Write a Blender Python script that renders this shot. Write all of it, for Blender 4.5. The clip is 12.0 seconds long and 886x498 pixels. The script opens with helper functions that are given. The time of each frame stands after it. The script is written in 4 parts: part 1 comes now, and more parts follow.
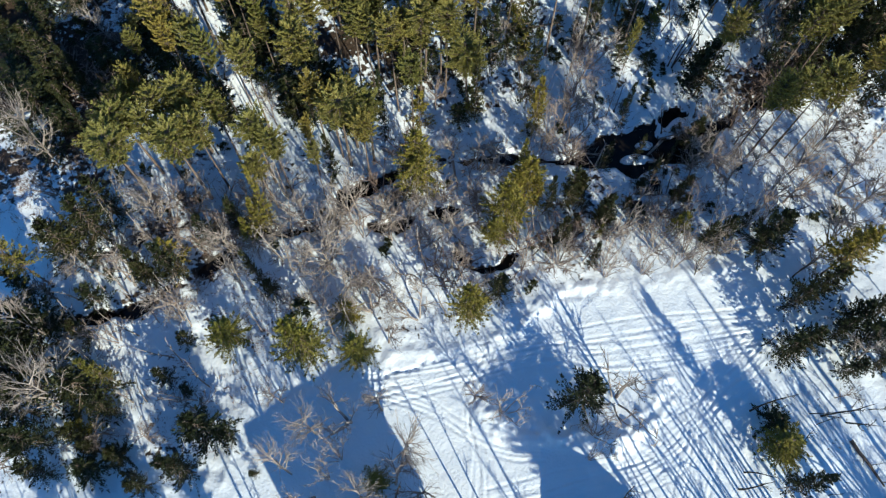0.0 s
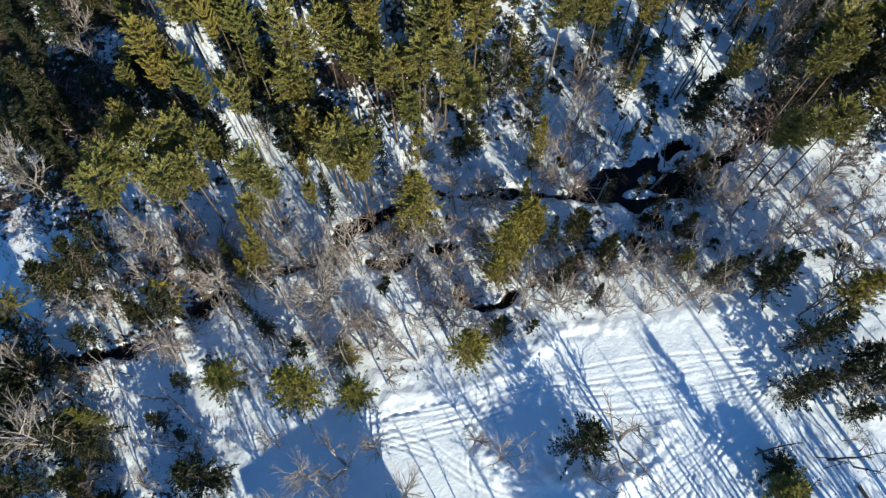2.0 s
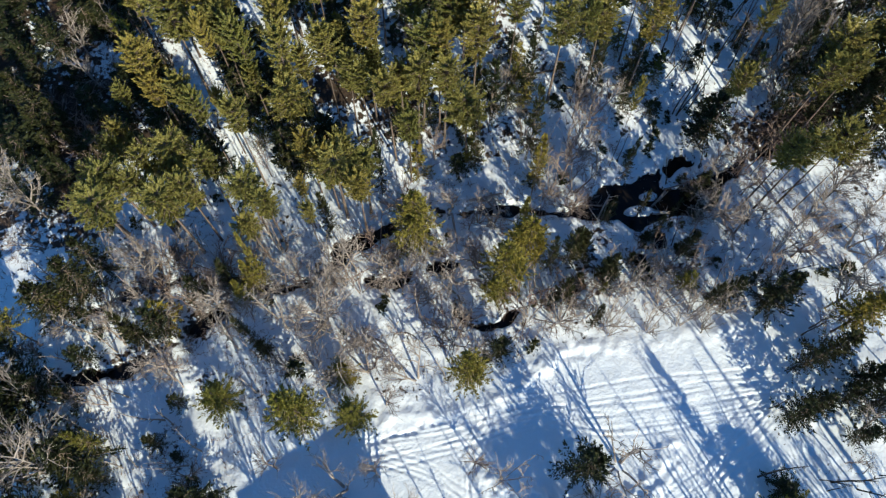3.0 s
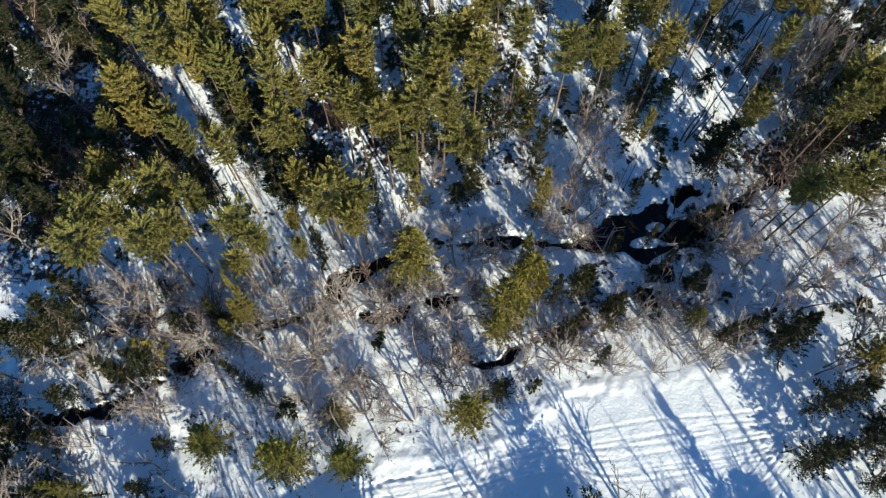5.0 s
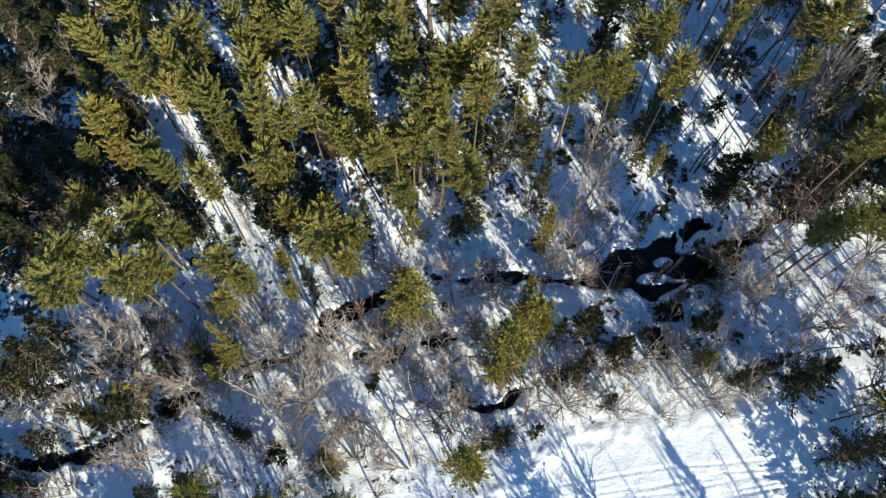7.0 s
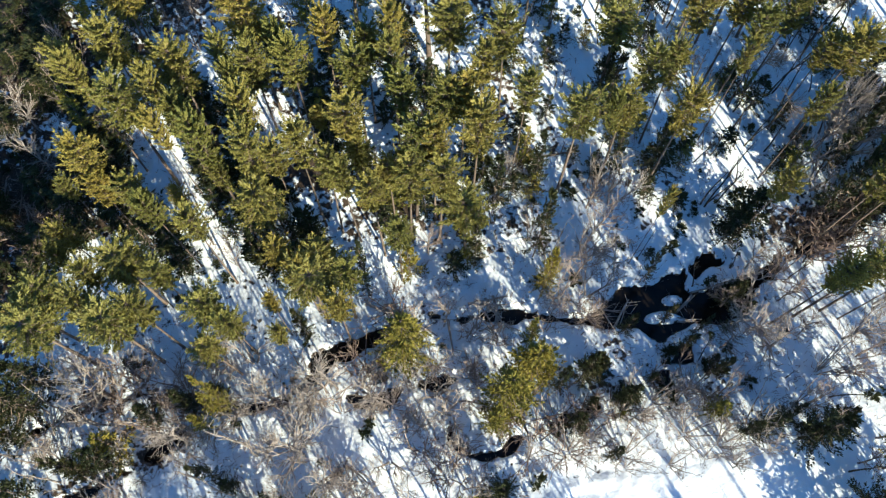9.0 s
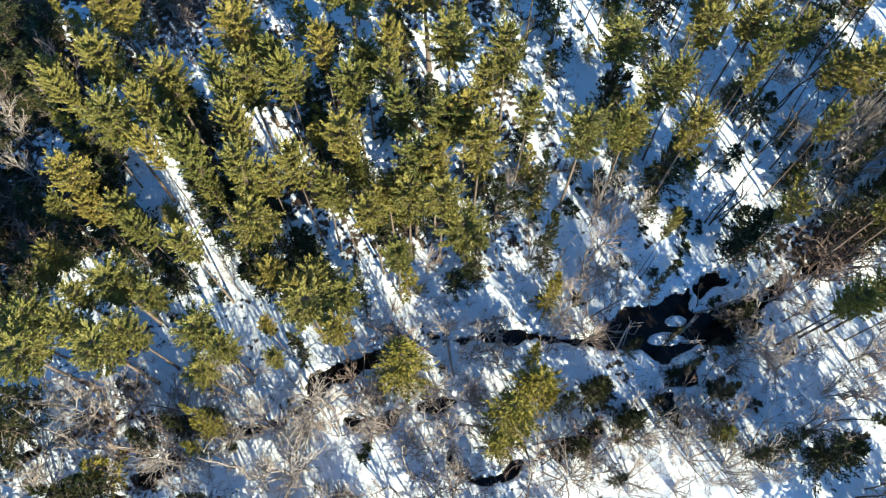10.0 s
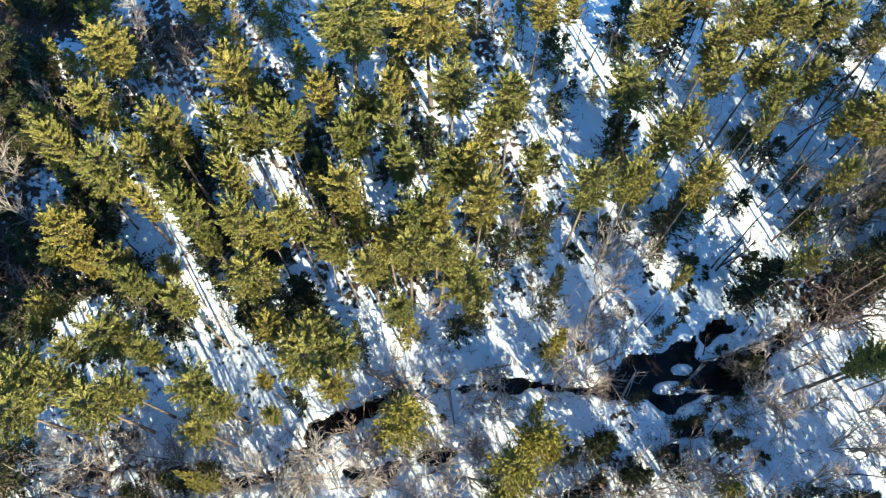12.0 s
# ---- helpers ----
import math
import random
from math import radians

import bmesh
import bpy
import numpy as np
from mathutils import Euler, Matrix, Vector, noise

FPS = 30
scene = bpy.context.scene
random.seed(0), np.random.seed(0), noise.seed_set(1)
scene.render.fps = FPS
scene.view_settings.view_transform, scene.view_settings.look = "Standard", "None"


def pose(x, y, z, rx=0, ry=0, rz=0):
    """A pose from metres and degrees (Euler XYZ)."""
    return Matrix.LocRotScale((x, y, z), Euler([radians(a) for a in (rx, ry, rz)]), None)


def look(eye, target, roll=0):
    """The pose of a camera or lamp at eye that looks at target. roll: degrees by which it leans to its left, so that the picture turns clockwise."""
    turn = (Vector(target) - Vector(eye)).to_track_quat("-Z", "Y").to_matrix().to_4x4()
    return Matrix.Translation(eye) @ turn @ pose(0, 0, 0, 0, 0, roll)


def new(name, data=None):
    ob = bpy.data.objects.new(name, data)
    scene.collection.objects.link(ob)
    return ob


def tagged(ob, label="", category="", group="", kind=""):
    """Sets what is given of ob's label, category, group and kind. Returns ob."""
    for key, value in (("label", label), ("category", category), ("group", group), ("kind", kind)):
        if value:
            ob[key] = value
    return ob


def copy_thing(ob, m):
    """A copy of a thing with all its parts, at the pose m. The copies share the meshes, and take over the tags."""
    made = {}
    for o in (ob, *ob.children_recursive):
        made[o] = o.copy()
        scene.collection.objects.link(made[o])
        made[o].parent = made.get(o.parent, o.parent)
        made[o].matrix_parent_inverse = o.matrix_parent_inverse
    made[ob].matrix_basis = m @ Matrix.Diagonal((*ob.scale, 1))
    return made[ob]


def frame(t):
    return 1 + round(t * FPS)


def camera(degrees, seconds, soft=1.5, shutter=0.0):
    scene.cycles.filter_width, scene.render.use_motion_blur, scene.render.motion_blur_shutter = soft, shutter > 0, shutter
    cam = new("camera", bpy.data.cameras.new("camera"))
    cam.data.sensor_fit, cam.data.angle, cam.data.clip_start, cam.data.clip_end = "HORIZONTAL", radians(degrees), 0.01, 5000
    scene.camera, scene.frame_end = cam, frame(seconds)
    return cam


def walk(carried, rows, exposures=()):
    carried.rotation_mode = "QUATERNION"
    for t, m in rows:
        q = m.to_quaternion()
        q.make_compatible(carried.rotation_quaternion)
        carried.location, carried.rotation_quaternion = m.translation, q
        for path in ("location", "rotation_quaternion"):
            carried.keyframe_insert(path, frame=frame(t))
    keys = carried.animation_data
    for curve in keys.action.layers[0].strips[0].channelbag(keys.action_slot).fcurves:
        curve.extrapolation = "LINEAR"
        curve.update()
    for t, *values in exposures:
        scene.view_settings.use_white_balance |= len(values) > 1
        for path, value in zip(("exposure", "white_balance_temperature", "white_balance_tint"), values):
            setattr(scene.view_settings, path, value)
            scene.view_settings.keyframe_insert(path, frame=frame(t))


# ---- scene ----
cam = camera(57.1, 12.0, soft=1.25)
PATH = [
    (0.0, pose(0.000, -6.145, 67.913, 20.251, 0.000, 0.000) @ pose(0, 0, 0, 0, -0.000, -0.000)),
    (0.5, pose(0.012, -5.266, 67.896, 20.251, 0.000, 0.000) @ pose(0, 0, 0, 0, -0.000, -0.030)),
    (1.0, pose(0.020, -4.376, 67.882, 20.240, 0.000, 0.000) @ pose(0, 0, 0, 0, 0.000, -0.050)),
    (1.5, pose(0.032, -3.479, 67.867, 20.240, 0.000, 0.000) @ pose(0, 0, 0, 0, 0.005, -0.050)),
    (2.0, pose(0.048, -2.570, 67.865, 20.240, 0.000, 0.000) @ pose(0, 0, 0, 0, 0.000, -0.050)),
    (2.5, pose(0.068, -1.676, 67.863, 20.256, 0.000, 0.000) @ pose(0, 0, 0, 0, 0.005, -0.040)),
    (3.0, pose(0.098, -0.839, 67.779, 20.251, 0.000, 0.000) @ pose(0, 0, 0, 0, 0.000, -0.030)),
    (5.0, pose(0.242, 2.865, 66.031, 20.230, 0.000, 0.000) @ pose(0, 0, 0, 0, 0.027, 0.140)),
    (5.5, pose(0.288, 3.794, 65.531, 20.256, 0.000, 0.000) @ pose(0, 0, 0, 0, 0.037, 0.200)),
    (6.0, pose(0.302, 4.760, 65.068, 20.240, 0.000, 0.000) @ pose(0, 0, 0, 0, 0.032, 0.270)),
    (6.5, pose(0.344, 5.745, 64.598, 20.235, 0.000, 0.000) @ pose(0, 0, 0, 0, 0.043, 0.320)),
    (7.0, pose(0.400, 6.721, 64.121, 20.246, 0.000, 0.000) @ pose(0, 0, 0, 0, 0.043, 0.390)),
    (9.0, pose(0.540, 10.631, 62.177, 20.214, 0.000, 0.000) @ pose(0, 0, 0, 0, 0.069, 0.600)),
    (9.5, pose(0.548, 11.571, 61.738, 20.224, 0.000, 0.000) @ pose(0, 0, 0, 0, 0.075, 0.650)),
    (10.0, pose(0.552, 12.458, 61.616, 20.203, 0.000, 0.000) @ pose(0, 0, 0, 0, 0.085, 0.730)),
    (10.5, pose(0.540, 13.438, 61.654, 20.230, 0.000, 0.000) @ pose(0, 0, 0, 0, 0.091, 0.790)),
    (11.0, pose(0.522, 14.381, 61.674, 20.235, 0.000, 0.000) @ pose(0, 0, 0, 0, 0.085, 0.850)),
    (11.5, pose(0.468, 15.287, 61.662, 20.240, 0.000, 0.000) @ pose(0, 0, 0, 0, 0.096, 0.910)),
    (12.0, pose(0.376, 16.206, 61.664, 20.235, 0.000, 0.000) @ pose(0, 0, 0, 0, 0.096, 0.970)),
]
walk(cam, PATH, [(0.0, 0.30, 4360.0, -6.0), (3.0, 0.30, 4500.0, -5.0), (6.0, 0.42, 4580.0, -5.0), (9.0, 0.92, 4560.0, -7.0), (12.0, 1.36, 4620.0, -9.0)])

SUN_AZ, SUN_EL = math.atan2(-0.722, 0.477), radians(30)

# ---- world, sun ----
world = bpy.data.worlds.new("sky")
scene.world = world
world.use_nodes = True
wn = world.node_tree.nodes
sky = wn.new("ShaderNodeTexSky")
sky.sky_type, sky.sun_disc = "NISHITA", False
sky.sun_elevation, sky.sun_rotation = SUN_EL, math.pi / 2 - SUN_AZ
sky.air_density, sky.dust_density, sky.ozone_density = 1.0, 0.1, 3.6
world.node_tree.links.new(sky.outputs[0], wn["Background"].inputs[0])
wn["Background"].inputs[1].default_value = 0.09
sun = new("sun", bpy.data.lights.new("sun", "SUN"))
sun.data.energy, sun.data.angle, sun.data.color = 5.9, radians(0.53), (1.0, 0.71, 0.41)
to_sun = Vector((math.cos(SUN_AZ) * math.cos(SUN_EL), math.sin(SUN_AZ) * math.cos(SUN_EL), math.sin(SUN_EL)))
sun.matrix_world = look(to_sun * 200, (0, 20, 0))


# ---- materials ----
def material(name, rough=0.7):
    m = bpy.data.materials.new(name)
    m.use_nodes = True
    n, l = m.node_tree.nodes, m.node_tree.links
    p = n["Principled BSDF"]
    p.inputs["Roughness"].default_value = rough
    p.inputs["Specular IOR Level"].default_value = 0.25
    return m, n, l, p


def noise_node(n, l, scale, detail=4.0, space="Object"):
    c = n.new("ShaderNodeTexCoord")
    t = n.new("ShaderNodeTexNoise")
    t.inputs["Scale"].default_value, t.inputs["Detail"].default_value = scale, detail
    l.new(c.outputs[space], t.inputs["Vector"])
    return t


def ramp(n, l, source, stops):
    r = n.new("ShaderNodeValToRGB")
    while len(r.color_ramp.elements) < len(stops):
        r.color_ramp.elements.new(0.5)
    for e, (at, col) in zip(r.color_ramp.elements, stops):
        e.position, e.color = at, (*col, 1)
    l.new(source, r.inputs[0])
    return r


def bump(n, l, p, source, strength, distance):
    b = n.new("ShaderNodeBump")
    b.inputs["Strength"].default_value, b.inputs["Distance"].default_value = strength, distance
    l.new(source, b.inputs["Height"])
    l.new(b.outputs[0], p.inputs["Normal"])


def mix(n, l, kind, fac, a, b):
    m = n.new("ShaderNodeMix")
    m.data_type, m.blend_type = "RGBA", kind
    for s, v in ((m.inputs[0], fac), (m.inputs[6], a), (m.inputs[7], b)):
        if isinstance(v, (int, float)):
            s.default_value = v
        elif isinstance(v, tuple):
            s.default_value = (*v, 1)
        else:
            l.new(v, s)
    return m.outputs[2]


def foliage(name, dark, light, straw):
    """Needles: colour varies from tuft to tuft and from tree to tree."""
    m, n, l, p = material(name, 0.6)
    g = n.new("ShaderNodeNewGeometry")
    o = n.new("ShaderNodeObjectInfo")
    tuft = ramp(n, l, g.outputs["Random Per Island"], [(0.0, dark), (0.55, light), (0.9, light), (1.0, straw)])
    tree = ramp(n, l, o.outputs["Random"], [(0.0, (0.75, 0.82, 0.8)), (0.5, (1, 1, 1)), (1.0, (1.2, 1.08, 0.9))])
    l.new(mix(n, l, "MULTIPLY", 1.0, tuft.outputs[0], tree.outputs[0]), p.inputs["Base Color"])
    return m


def bark(name, low, high):
    m, n, l, p = material(name, 0.85)
    t = noise_node(n, l, 3.0)
    o = n.new("ShaderNodeObjectInfo")
    base = ramp(n, l, t.outputs[0], [(0.3, low), (0.7, high)])
    tree = ramp(n, l, o.outputs["Random"], [(0.0, (0.7, 0.68, 0.66)), (1.0, (1.15, 1.1, 1.05))])
    l.new(mix(n, l, "MULTIPLY", 1.0, base.outputs[0], tree.outputs[0]), p.inputs["Base Color"])
    bump(n, l, p, noise_node(n, l, 14.0).outputs[0], 0.5, 0.02)
    return m


def snow_material():
    m, n, l, p = material("snow", 0.55)
    big = noise_node(n, l, 0.35)
    fine = noise_node(n, l, 2.2, 8.0)
    grit = noise_node(n, l, 7.0, 6.0)
    snow = ramp(n, l, big.outputs[0], [(0.3, (0.80, 0.82, 0.86)), (0.7, (0.88, 0.88, 0.89))])
    # brown of needle litter, which the mask also lays down as painted shade
    litter_and_shade = ramp(n, l, grit.outputs[0], [(0.3, (0.022, 0.016, 0.011)), (0.7, (0.085, 0.058, 0.038))])
    a = n.new("ShaderNodeAttribute")
    a.attribute_name = "litter_and_shade"
    add = n.new("ShaderNodeMath")
    add.operation = "ADD"
    l.new(a.outputs["Fac"], add.inputs[0])
    l.new(fine.outputs[0], add.inputs[1])
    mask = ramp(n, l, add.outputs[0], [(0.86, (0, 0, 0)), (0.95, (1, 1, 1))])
    l.new(mix(n, l, "MIX", mask.outputs[0], snow.outputs[0], litter_and_shade.outputs[0]), p.inputs["Base Color"])
    bump(n, l, p, noise_node(n, l, 4.0, 8.0).outputs[0], 0.45, 0.16)
    return m


def water_material():
    m, n, l, p = material("stream_water", 0.1)
    p.inputs["Specular IOR Level"].default_value = 0.15
    t = noise_node(n, l, 0.8)
    l.new(ramp(n, l, t.outputs[0], [(0.3, (0.004, 0.005, 0.006)), (0.7, (0.016, 0.012, 0.009))]).outputs[0], p.inputs["Base Color"])
    bump(n, l, p, noise_node(n, l, 3.0).outputs[0], 0.08, 0.05)
    return m


SNOW, WATER = snow_material(), water_material()
PINE = foliage("pine_needles", (0.125, 0.114, 0.022), (0.285, 0.248, 0.053), (0.34, 0.275, 0.095))
SPRUCE = foliage("spruce_needles", (0.08, 0.08, 0.013), (0.25, 0.215, 0.03), (0.34, 0.26, 0.06))
# hemlock green, taken darker to put the north-west corner's shade into the colour
HEMLOCK_AND_SHADE = foliage("hemlock_and_shaded_needles", (0.012, 0.016, 0.006), (0.046, 0.05, 0.015), (0.085, 0.078, 0.027))
PINE_BARK = bark("pine_bark", (0.10, 0.075, 0.06), (0.24, 0.19, 0.15))
PALE_BARK = bark("birch_bark", (0.22, 0.185, 0.16), (0.52, 0.46, 0.41))
GREY_BARK = bark("grey_bark", (0.18, 0.14, 0.12), (0.40, 0.33, 0.28))
DARK_BARK = bark("dark_bark", (0.035, 0.03, 0.026), (0.10, 0.085, 0.07))
RED_BARK = bark("alder_bark", (0.15, 0.11, 0.088), (0.36, 0.27, 0.215))


# ---- mesh helpers ----
def mesh(name, verts, faces, mat, smooth=False):
    me = bpy.data.meshes.new(name)
    me.from_pydata([tuple(map(float, v)) for v in verts], [], faces)
    me.materials.append(mat)
    if smooth:
        me.polygons.foreach_set("use_smooth", [True] * len(me.polygons))
    me.update()
    return me


def part(name, me, parent, label=""):
    ob = new(name, me)
    ob.parent = parent
    return tagged(ob, label)


class Builder:
    """Collects tubes and needle tufts for one mesh."""

    def __init__(self):
        self.v, self.f = [], []

    def tube(self, points, radii, sides):
        start = len(self.v)
        for i, (p, r) in enumerate(zip(points, radii)):
            a, b = points[max(i - 1, 0)], points[min(i + 1, len(points) - 1)]
            d = (b - a).normalized()
            u = d.cross(Vector((0.31, 0.11, 0.94)) if abs(d.z) < 0.9 else Vector((1, 0, 0))).normalized()
            w = d.cross(u)
            for k in range(sides):
                q = 2 * math.pi * k / sides
                self.v.append(p + u * (r * math.cos(q)) + w * (r * math.sin(q)))
        for i in range(len(points) - 1):
            for k in range(sides):
                a, b = start + i * sides + k, start + i * sides + (k + 1) % sides
                self.f.append((a, b, b + sides, a + sides))
        self.f.append(tuple(start + (len(points) - 1) * sides + k for k in range(sides)))

    def tuft(self, base, way, length, width, rnd, blades=5):
        d = way.normalized()
        u = d.cross(Vector((rnd.uniform(-1, 1), rnd.uniform(-1, 1), rnd.uniform(-1, 1)))).normalized()
        w = d.cross(u)
        for k in range(blades):
            q = 2 * math.pi * (k + rnd.uniform(-0.4, 0.4)) / blades
            out = u * math.cos(q) + w * math.sin(q)
            foot = base + d * (length * rnd.uniform(0.0, 0.5))
            tip = foot + (d + out * rnd.uniform(0.15, 0.55)) * (length * rnd.uniform(0.5, 0.8))
            s = d.cross(out) * (width * rnd.uniform(0.7, 1.2))
            i = len(self.v)
            self.v += [foot - s, foot + s, tip]
            self.f.append((i, i + 1, i + 2))

    def spike(self, base, tip, r):
        d = (tip - base).normalized()
        u = d.orthogonal().normalized()
        w = d.cross(u)
        i = len(self.v)
        self.v += [base + u * r, base - u * (r / 2) + w * (r * 0.87), base - u * (r / 2) - w * (r * 0.87), tip]
        self.f += [(i, i + 1, i + 3), (i + 1, i + 2, i + 3), (i + 2, i, i + 3)]


# ---- ground ----
TABLE = np.random.RandomState(5).rand(256, 256)


def grain(x, y, size, seed=0):
    """Smooth value noise, -1 to 1."""
    u, v = np.asarray(x) / size + 17.3 * seed, np.asarray(y) / size + 9.1 * seed
    i, j = np.floor(u).astype(int), np.floor(v).astype(int)
    a, b = u - i, v - j
    a, b = a * a * (3 - 2 * a), b * b * (3 - 2 * b)
    t = lambda p, q: TABLE[p % 256, q % 256]
    return 2 * ((t(i, j) * (1 - a) + t(i + 1, j) * a) * (1 - b) + (t(i, j + 1) * (1 - a) + t(i + 1, j + 1) * a) * b) - 1


def ease(a, b, v):
    s = np.clip((v - a) / (b - a), 0, 1)
    return s * s * (3 - 2 * s)


def clearing_edge(x):
    return np.interp(x, [-60, -18, -16.7, -13.4, -8.8, -6.9, -4.0, 0.8, 3.7, 6.6, 8.2, 11.2, 15.7, 18.7, 22.7, 25.3, 27.9, 30.5, 60],
                     [-6, -3, 3.8, 5.9, 7.8, 8.8, 10.5, 10.6, 11.2, 12.7, 14.3, 15.8, 16.2, 16.9, 17.1, 18.0, 19.0, 19.4, 17])


def to_line(x, y, line):
    """Distance to a polyline less the half width there."""
    best = np.full(np.shape(x), 1e9)
    for (ax, ay, aw), (bx, by, bw) in zip(line, line[1:]):
        dx, dy = bx - ax, by - ay
        s = np.clip(((x - ax) * dx + (y - ay) * dy) / (dx * dx + dy * dy), 0, 1)
        best = np.minimum(best, np.hypot(x - ax - s * dx, y - ay - s * dy) - (aw + s * (bw - aw)) / 2)
    return best


def to_ring(x, y, ring):
    """Distance to a closed outline, negative inside."""
    x, y = np.asarray(x, float), np.asarray(y, float)
    inside = np.zeros(np.shape(x), bool)
    for (ax, ay), (bx, by) in zip(ring, ring[1:] + ring[:1]):
        inside ^= ((ay > y) != (by > y)) & (x < ax + (bx - ax) * (y - ay) / (by - ay if by != ay else 1e-9))
    d = to_line(x, y, [(px, py, 0.0) for px, py in ring + ring[:1]])
    return np.where(inside, -d, d)


# the creek, its side channel and a small pool: x, y, width
MAIN_STREAM = [(14.2, 27.9, 1.2), (11.6, 27.9, 1.0), (9.4, 27.9, 0.9), (7.2, 28.1, 1.0), (5.3, 28.3, 1.0), (3.3, 28.0, 0.6), (1.1, 27.7, 0.5), (-0.2, 28.1, 0.7), (-2.3, 28.0, 0.7), (-3.6, 27.2, 0.6), (-5.3, 25.9, 0.7), (-7.4, 25.0, 1.2), (-9.1, 24.5, 1.0), (-9.1, 23.0, 0.6), (-11.4, 21.4, 0.6), (-13.7, 20.5, 0.5), (-15.9, 20.7, 0.6), (-18.1, 21.3, 0.7), (-20.7, 21.7, 0.8), (-22.9, 21.5, 0.6), (-24.5, 20.8, 0.4), (-27.7, 19.7, 0.4), (-30.9, 18.5, 0.4)]
SIDE_CHANNEL = [(12.4, 21.0, 0.3), (9.8, 19.7, 0.4), (7.2, 18.9, 0.5), (5.1, 17.4, 0.6), (3.0, 17.2, 0.6), (2.0, 17.5, 0.4), (1.3, 18.8, 0.3)]
SOUTH_CHANNEL = [(-6.3, 21.4, 0.6), (-4.2, 21.1, 0.7), (-2.2, 22.4, 0.5), (-0.1, 22.7, 0.8), (1.8, 23.1, 0.3)]
WEST_DITCH = [(-19.8, 18.2, 0.8), (-21.4, 16.9, 0.9), (-22.9, 15.9, 0.8), (-24.4, 15.1, 0.7), (-25.3, 14.1, 0.8), (-27.3, 13.2, 0.8), (-30.3, 12.6, 1.0), (-32.9, 12.3, 0.9)]
EAST_CREEK = [(25.9, 31.2, 1.0), (27.6, 32.8, 0.8), (29.9, 34.0, 1.0), (33.0, 35.4, 1.2)]
# outlines of the open pools
POOLS = [
    [(13.6, 28.9), (14.9, 30.3), (16.1, 30.4), (17.4, 30.7), (18.8, 31.4), (20.0, 32.0), (20.1, 31.1), (19.7, 30.6), (20.3, 30.0), (21.8, 30.3), (23.2, 30.9), (25.3, 31.5), (26.4, 31.3), (25.1, 29.9), (24.5, 28.2), (22.4, 27.8), (20.5, 28.0), (19.4, 27.3), (17.8, 26.2), (16.8, 26.9), (16.0, 27.4), (13.8, 27.3)],
    [(18.4, 24.5), (18.8, 25.4), (19.5, 26.1), (20.2, 26.0), (20.0, 24.7), (19.2, 24.4)],
    [(20.8, 32.1), (21.4, 33.2), (22.6, 33.7), (23.2, 32.9), (22.0, 32.5), (21.1, 31.8)],
    [(17.3, 23.3), (17.8, 24.0), (18.2, 23.8), (17.8, 23.1)],
]
ISLANDS = [(19.0, 29.6, 0.95, 0.52), (18.1, 28.1, 1.7, 0.6), (19.9, 27.9, 0.9, 0.16)]

# low bank of cleared snow in the clearing
BERM = [(18.6, 6.6, 0.4), (17.6, 4.6, 0.6), (15.6, 3.0, 0.5), (13.8, 1.6, 0.4), (11.6, 2.4, 0.3), (4.4, 3.4, 0.3), (3.3, 5.2, 0.2)]
WATER_Z = -0.85


def shore(x, y):
    d = np.minimum(to_line(x, y, MAIN_STREAM), to_line(x, y, SIDE_CHANNEL))
    for line in (SOUTH_CHANNEL, WEST_DITCH, EAST_CREEK):
        d = np.minimum(d, to_line(x, y, line))
    d = d + 0.42 * grain(x, y, 1.9, 33) + 0.1
    for ring in POOLS:
        d = np.minimum(d, to_ring(x, y, ring) - 0.16)
    return d


def in_clearing(x, y):
    right = np.interp(y, [-10, -1.4, 1.3, 5.9, 10.7, 13.7, 16.8], [22.5, 23.4, 24.7, 26.2, 27.6, 28.7, 30.6])
    left = -17.4
    return ease(0.3, -1.2, y - clearing_edge(x)) * ease(-0.8, 0.8, right - x + 0.8 * grain(x, y, 2, 3)) * ease(-0.8, 0.8, x - left)


def rut(d):
    return -0.055 * np.exp(-(d / 0.095) ** 2) + 0.015 * np.exp(-((np.abs(d) - 0.22) / 0.1) ** 2)


# wheel and ski tracks over the clearing: bends of each way
TRACKS = [
    [(-6.8, 5.9), (-3.0, 6.9), (0.8, 7.8), (3.6, 9.0), (8.5, 10.0), (12.8, 10.7), (17.7, 11.3), (22.6, 12.0), (28.0, 12.5)],
    [(-5.9, 6.4), (-1.1, 7.1), (3.1, 8.0), (8.0, 9.3), (13.2, 8.6), (17.5, 9.0), (22.4, 9.8), (27.3, 10.7)],
    [(4.2, 8.4), (2.6, 6.4), (1.9, 5.0), (2.1, 3.1), (2.8, 1.3), (3.0, -0.5), (2.8, -3.5)],
    [(-5.0, 6.1), (-4.0, 5.7), (-1.1, 4.7), (1.2, 3.1), (3.0, 2.0), (5.3, 1.3), (8.0, 1.0)],
    [(28.0, 10.2), (26.5, 8.3), (23.9, 6.4), (21.8, 4.7), (19.3, 2.7), (16.8, 0.9), (13.5, -0.5), (9.8, -1.4), (4.0, -2.6)],
    [(27.5, 11.0), (24.1, 7.8), (21.2, 5.0), (20.6, 1.8), (19.8, -0.9), (18.5, -4.0)],
    [(28.5, 8.8), (25.8, 7.0), (23.9, 5.8), (22.2, 4.0), (22.0, 1.3), (20.7, -2.4)],
    [(18.0, 5.4), (20.2, 3.4), (19.6, 1.4), (16.8, -0.2), (12.0, -1.8), (8.0, -3.0)],
]


